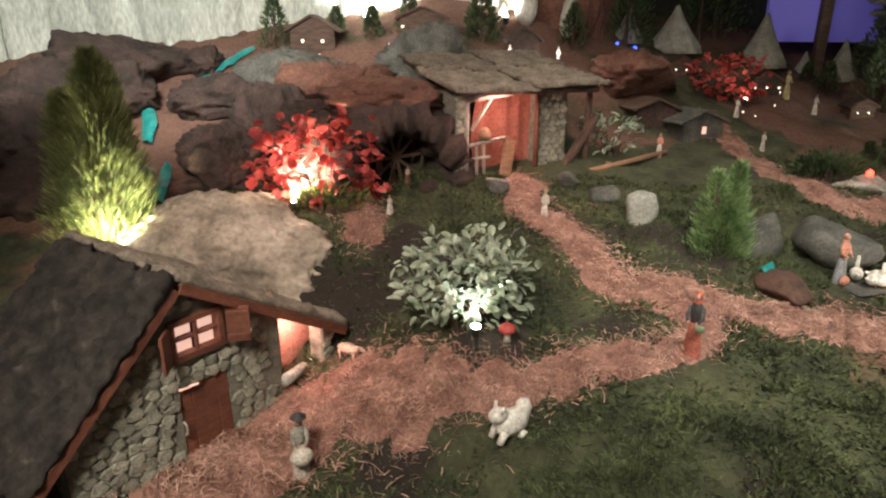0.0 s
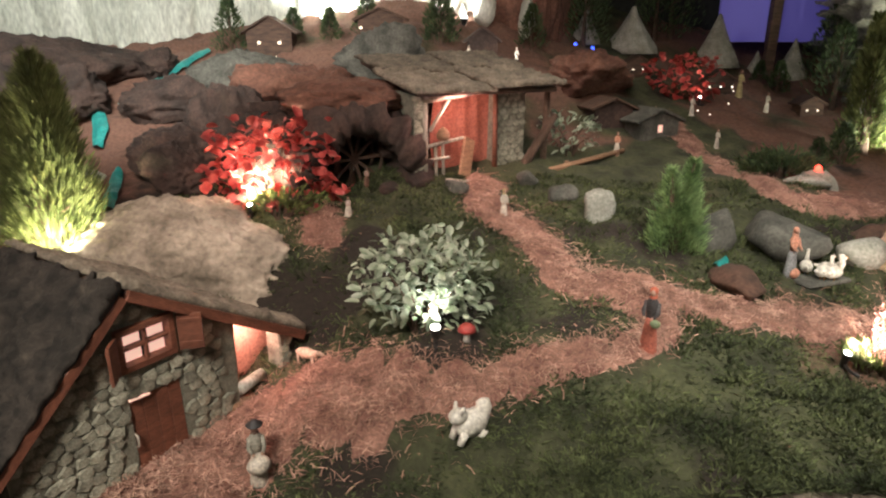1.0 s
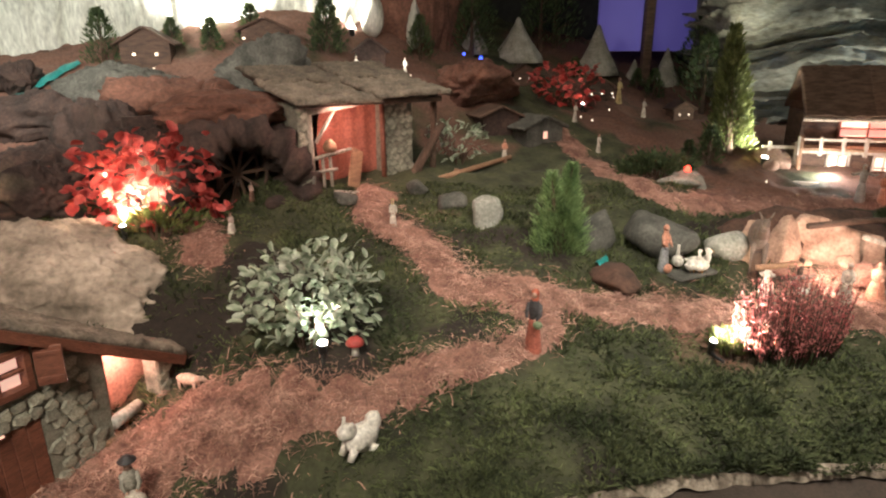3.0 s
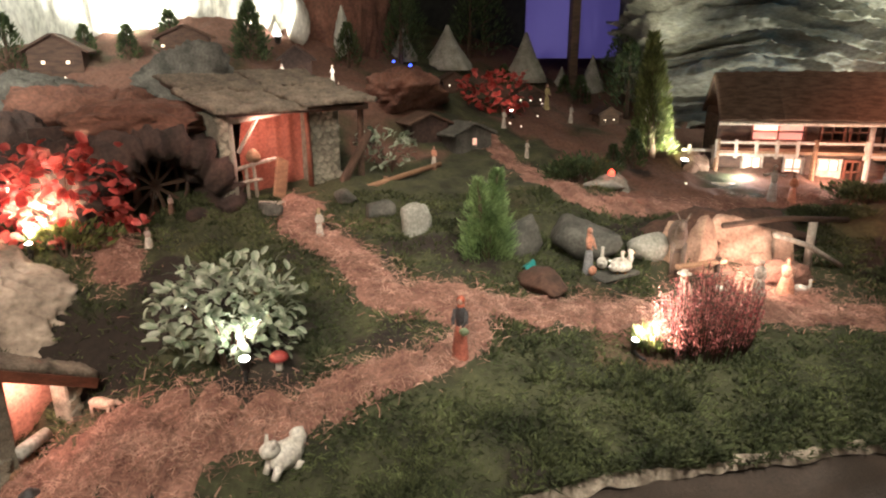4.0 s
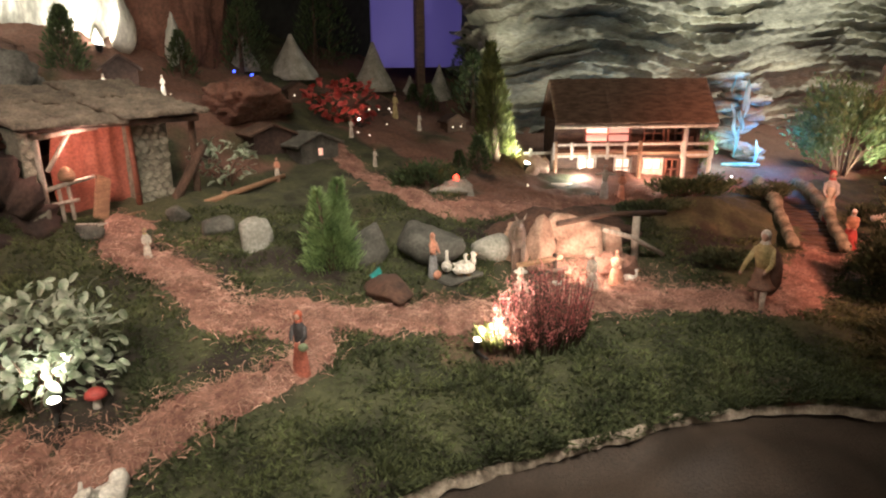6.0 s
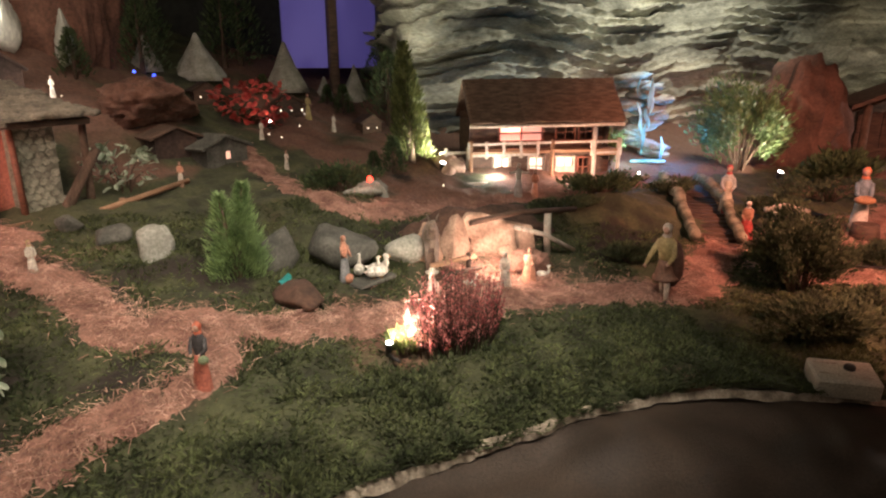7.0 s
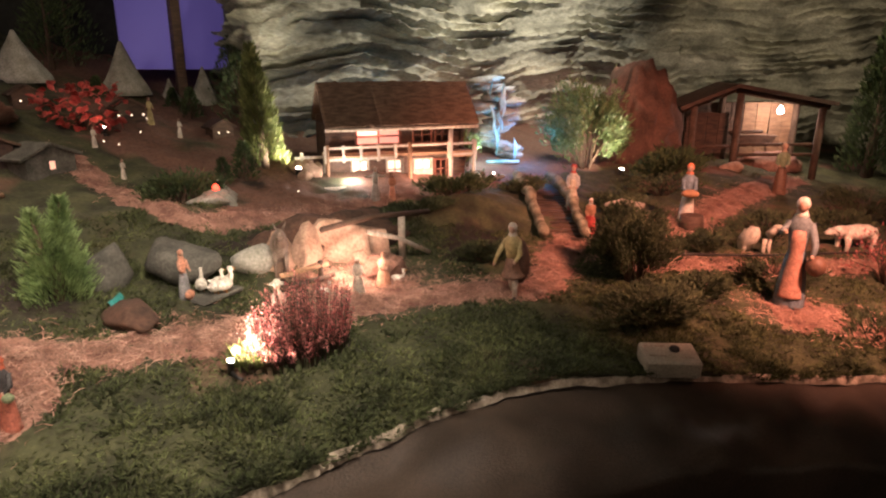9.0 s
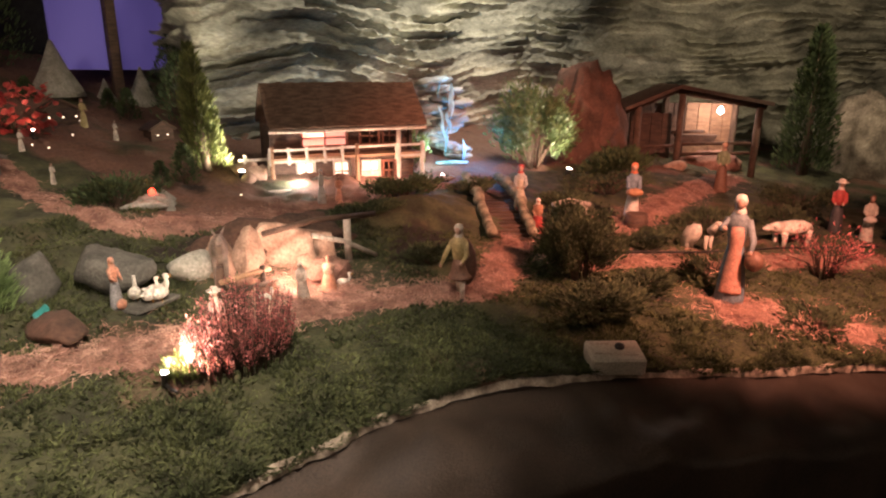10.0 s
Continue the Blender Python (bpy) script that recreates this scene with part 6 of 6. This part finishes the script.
# ---- far village ----
def hut(x, y, turn, w, d, h, wall, roof, label, lit=1, dots=False, name="village_house"):
    t = thing(name, stand(x, y, turn), label, "house")
    b = Build()
    b.prism([(-w / 2, -0.05), (w / 2, -0.05), (w / 2, 0.6 * h), (-w / 2, 0.6 * h)], -d / 2, d / 2, wall)
    b.prism([(-w / 2, 0.6 * h), (w / 2, 0.6 * h), (0, h)], -d / 2, d / 2, wall)
    part("wall", b, t)
    for s in (-1, 1):
        r = Build()
        l = math.hypot(w / 2, 0.4 * h) * 1.25
        r.box((s * l / 2, 0, 0.006), (l, d * 1.2, 0.012), roof, rough=0.002)
        part("roof", r, t, at=pose(0, 0, h, 0, s * math.degrees(math.atan2(0.4 * h, w / 2)), 0))
    for i in range(lit):
        g = Build()
        px = (i - (lit - 1) / 2) * w * 0.45
        g.box((px, -d / 2 - 0.003, 0.25 * h), ((0.1 if not dots else 0.055) * w, 0.006, (0.3 if not dots else 0.08) * h), WINDOWGLOW if not dots else DOT)
        part("window", g, t, "lit opening")
    return t


hut(1.22, 3.14, 20, 0.23, 0.15, 0.115, GREYROCK, GREYROCK, "small grey stone house with one lit doorway")
hut(1.02, 3.2, 10, 0.2, 0.14, 0.1, DARKROCK, DARKWOOD, "low dark dugout on the far slope", 0)
hut(-0.72, 3.72, 0, 0.24, 0.16, 0.17, DARKWOOD, DARKWOOD, "dark hilltop house with two lit windows", 2, True)
hut(-0.12, 3.72, 0, 0.24, 0.14, 0.13, DARKWOOD, DARKWOOD, "dark hilltop house with three lit windows", 3, True)
hut(0.42, 3.55, 0, 0.15, 0.12, 0.14, DARKROCK, DARKROCK, "dark hilltop ruin against the glow", 0)
hut(1.42, 4.0, 0, 0.14, 0.1, 0.1, DARKWOOD, DARKWOOD, "tiny dark hut with two lit windows", 2, True)
hut(1.95, 4.0, 0, 0.16, 0.1, 0.12, DARKWOOD, DARKWOOD, "tiny dark hut with three lit windows", 3, True)
hut(2.4, 3.75, 0, 0.14, 0.1, 0.1, DARKWOOD, DARKWOOD, "tiny dark hut with two lit windows", 2, True)


def tent(x, y, r, h):
    b = Build()
    b.lathe([(r, -0.03), (0.93 * r, 0.05 * h), (0.5 * r, 0.45 * h), (0.2 * r, 0.8 * h), (0.05 * r, h)], mat("tent_cloth", (0.22, 0.21, 0.17), (0.36, 0.34, 0.29), 14, 0.9, 0.5, 8), n=22, wave=0.09, folds=8)
    solid("tent", b, stand(x, y, 40 * x), "pointed grey cloth tent on the dark ridge", "tent", "tents on the ridge")


for x, y, r, h in ((1.53, 4.45, 0.17, 0.27), (2.15, 4.5, 0.16, 0.32), (2.68, 4.45, 0.11, 0.25), (2.45, 4.5, 0.07, 0.15), (1.2, 4.4, 0.1, 0.2)):
    tent(x, y, r, h)


def light_dot(x, y, h, material, label, r=0.0045):
    t = solid("tiny_bulb", Build().lathe([(0.5 * r, -0.5 * r), (0.8 * r, -0.2 * r), (r, 0.4 * r), (0.6 * r, 1.1 * r), (0.001, 1.3 * r)], material, n=8), pose(x, y, land(x, y) + 0.4 * r), label, "lamp", "tiny bulbs of the village")
    return t


for x, y, h in ((-0.68, 3.6, 0.03), (-0.3, 3.6, 0.02), (0.36, 3.5, 0.08), (0.6, 3.55, 0.08), (0.64, 3.57, 0.1), (1.62, 3.5, 0.02), (1.7, 3.52, 0.02), (1.9, 3.72, 0.1), (0.85, 3.1, 0.04), (2.06, 4.0, 0.14), (2.5, 2.55, 0.02), (2.2, 2.62, 0.02), (3.35, 2.45, 0.02), (3.42, 2.46, 0.03), (3.5, 2.45, 0.015), (3.6, 2.5, 0.02)):
    light_dot(x, y, h, DOT, "tiny warm bulb on the slope")
light_dot(1.2, 4.2, 0.06, BLUEBULB, "tiny blue bulb by a tent", 0.014)
light_dot(1.1, 4.25, 0.12, BLUEBULB, "tiny blue bulb by a tent", 0.01)


def stone_arch(x, y, turn):
    t = thing("stone_arch", stand(x, y, turn), "little stone arch with a red light on it", "arch")
    for i in range(9):
        th = math.pi * i / 8
        b = Build()
        b.box((0, 0, 0.062), (0.05, 0.07, 0.034), PALEROCK, rough=0.004)
        part("stone", b, t, at=pose(0.0, 0, 0, 0, 90 - math.degrees(th), 0) @ pose(0, 0, 0))
    g = Build()
    g.lathe([(0.012, 0.08), (0.014, 0.095), (0.004, 0.105)], REDBULB, n=10)
    part("bulb", g, t, "red bulb")
    lamp("red_bulb", pose(x, y, land(x, y), 0, 0, turn) @ Vector((0, -0.05, 0.13)), 0.15, (1, 0.1, 0.06), 0.01)


stone_arch(1.7, 2.5, -20)


# ---- teal stream and waterfall ----
def stream(pts, w, label):
    b = Build()
    verts, faces = [], []
    n = 24
    for i in range(n):
        u = i / (n - 1) * (len(pts) - 1)
        k = min(int(u), len(pts) - 2)
        p = Vector(pts[k]).lerp(Vector(pts[k + 1]), u - k)
        d = (Vector(pts[k + 1]) - Vector(pts[k])).normalized()
        s = Vector((-d.y, d.x)) * w * (0.6 + 0.5 * math.sin(math.pi * i / (n - 1)))
        for j in range(5):
            q = p + s * (j / 2 - 1)
            verts.append((q.x, q.y, land(q.x, q.y) + 0.03 - 0.012 * abs(j / 2 - 1) + 0.004 * noise.noise(Vector((q.x * 40, q.y * 40, 1)))))
    for i in range(n - 1):
        for j in range(4):
            a = i * 5 + j
            faces.append((a, a + 1, a + 6, a + 5))
    b.add(verts, faces, TEAL, True)
    return solid("stream", b, Matrix(), label, "stream")


stream([(-1.03, 2.22), (-1.06, 2.32), (-1.1, 2.5)], 0.024, "glossy teal painted stream between dark rocks")
stream([(-1.3, 2.78), (-1.34, 2.92), (-1.47, 3.2)], 0.03, "glossy teal painted stream between dark rocks")
stream([(-1.36, 3.2), (-1.3, 3.4), (-1.1, 3.82)], 0.032, "glossy teal painted stream running down the slope")
stream([(1.01, 1.89), (1.035, 1.905), (1.06, 1.93)], 0.018, "glossy teal puddle among the stones")


def waterfall():
    m = stand(3.98, 2.75, -35)
    t = thing("waterfall", m, "rocky waterfall lit cyan and blue", "waterfall")
    WATER = mat("falling_water", (0.12, 0.36, 0.45), (0.45, 0.68, 0.72), 12, 0.15, 0.5, 6, (1, 1, 0.2))
    rng = random.Random(8)
    for i in range(15):
        z = 0.03 + 0.036 * i
        b = Build()
        b.blob((0, 0, 0), (rng.uniform(0.07, 0.14), 0.1, 0.03), PALEROCK, 0.4, 2.2, i, 10, sharp=True, crag=0.6)
        part("rock", b, t, at=pose(rng.uniform(-0.1, 0.1), 0.02 + 0.008 * i, z, rng.uniform(-8, 8), rng.uniform(-12, 12), rng.uniform(-30, 30)))
    for i in range(9):
        x, z = rng.uniform(-0.09, 0.09), 0.07 + 0.052 * i
        b = Build()
        verts, faces = [], []
        w, h = rng.uniform(0.01, 0.024), rng.uniform(0.1, 0.2)
        for k in range(7):
            u = k / 6
            for j in range(4):
                s = j / 3 - 0.5
                verts.append((x + 1.6 * w * s * (0.15 + math.sin(math.pi * u)) + 0.012 * math.sin(4 * u + i), -0.11 + 0.005 * i - 0.02 * math.sin(2 * u) + 0.006 * math.sin(12 * s + 5 * u), z + h * (0.5 - u)))
        for k in range(6):
            for j in range(3):
                a = k * 4 + j
                faces.append((a, a + 1, a + 5, a + 4))
        b.add(verts, faces, WATER, True)
        part("water", b, t, "white streak of falling water")
    b = Build()
    b.lathe([(0.12, -0.01), (0.12, 0.006), (0.001, 0.012)], WATER, c=(0.0, -0.14, 0), n=20, squash=0.5)
    part("pool", b, t)
    lamp("cyan_bulb", m @ Vector((0.05, -0.05, 0.62)), 1.5, (0.1, 0.55, 1.0), 0.02)
    lamp("cyan_bulb", m @ Vector((-0.18, -0.22, 0.12)), 2.6, (0.5, 0.92, 1.0), 0.02)
    lamp("blue_bulb", m @ Vector((0.16, -0.2, 0.14)), 4.5, (0.06, 0.4, 1.0), 0.02)


waterfall()


# ---- control box on the rim ----
def control_box():
    t = thing("switch_box", pose(2.27, 0.68, land(2.27, 0.68) - 0.005, 0, 0, -50) @ Matrix.Scale(0.88, 4), "ivory plastic switch box with dark round button", "switch box")
    b = Build()
    b.box((0, 0, 0.035), (0.2, 0.14, 0.07), IVORY, bevel=0.1, turn=(8, 0, 0))
    part("case", b, t)
    b = Build()
    b.lathe([(0.018, 0.0), (0.018, 0.012), (0.014, 0.016), (0.0, 0.017)], BLACK, n=18, at=pose(0.02, 0.01, 0.07, 8, 0, 0))
    part("button", b, t, "dark round push button")
    for x, y, w in ((-0.05, 0.035, 0.07), (-0.05, -0.03, 0.06), (0.05, -0.04, 0.05)):
        b = Build()
        b.box((x, y, 0.0715 + 0.14 * y), (w, 0.007, 0.002), GREYWOOD, turn=(8, 0, 0))
        part("print_bar", b, t)


control_box()
b = Build()
b.tube([(0.3 * i, 0.02 * math.sin(2 * i), 0.0) for i in range(7)], 0.006, BLACK, 6)
solid("cable", b, pose(3.02, 1.18, 0.715, 0, 3.2, -34), "thin dark cable lying across the red path", "cable")

# ---- floodlights in the landscape ----
for x, y, aim_at, watts, colour, lens, label in (
    (0.09, 1.575, (0.03, 1.75, 1.05), 5.5, WHITE, 0.014, "white floodlight at the foot of the variegated bush"),
    (-0.53, 2.18, (-0.46, 2.4, 1.2), 40.0, WARM, 0.01, "floodlight at the foot of the red bush"),
    (-0.99, 1.86, (-1.14, 2.05, 1.15), 20.0, (1.0, 0.9, 0.5), 0.016, "floodlight at the foot of the tall conifer"),
    (1.135, 1.405, (1.4, 1.43, 0.88), 20.0, (1.0, 0.8, 0.6), 0.01, "floodlight beside the heather"),
    (2.44, 2.96, (2.33, 3.1, 1.3), 24.0, (1.0, 0.96, 0.7), 0.018, "floodlight at the foot of the slim conifer"),
    (4.45, 2.02, (4.42, 2.35, 1.2), 16.0, (1.0, 0.93, 0.7), 0.018, "floodlight under the sapling by the waterfall"),
    (3.4499999999999997, 2.36, (3.4, 2.58, 0.9), 1.2, WHITE, 0.008, "small white floodlight at the wet stones"),
    (-0.45, 3.95, (-0.47, 4.2, 2.0), 60.0, (1.0, 0.92, 0.78), 0.03, "strong floodlight at the foot of the white cliff"),
    (0.36, 4.0, (0.38, 4.3, 1.9), 11.0, (1.0, 0.88, 0.72), 0.02, "floodlight where the white cliff stops"),
    (1.66, 3.58, (1.62, 3.8, 1.5), 0.7, (1.0, 0.6, 0.4), 0.008, "small warm floodlight under the far red bush"),
    (-1.8, 2.75, (-2.1, 3.4, 1.6), 24.0, WARM, 0.02, "floodlight at the dim end of the cliff"),
):
    z = land(x, y) + 0.045
    floodlight((x, y, z), (x, y - 0.018, z + 0.08), aim_at, watts, colour, label, lens)
conifer(6.75, 0.95, 1.25, 0.32, DARKNEEDLE, "tall dim green conifer beside the stable", 61, 2, 5000)

blades()
straws()
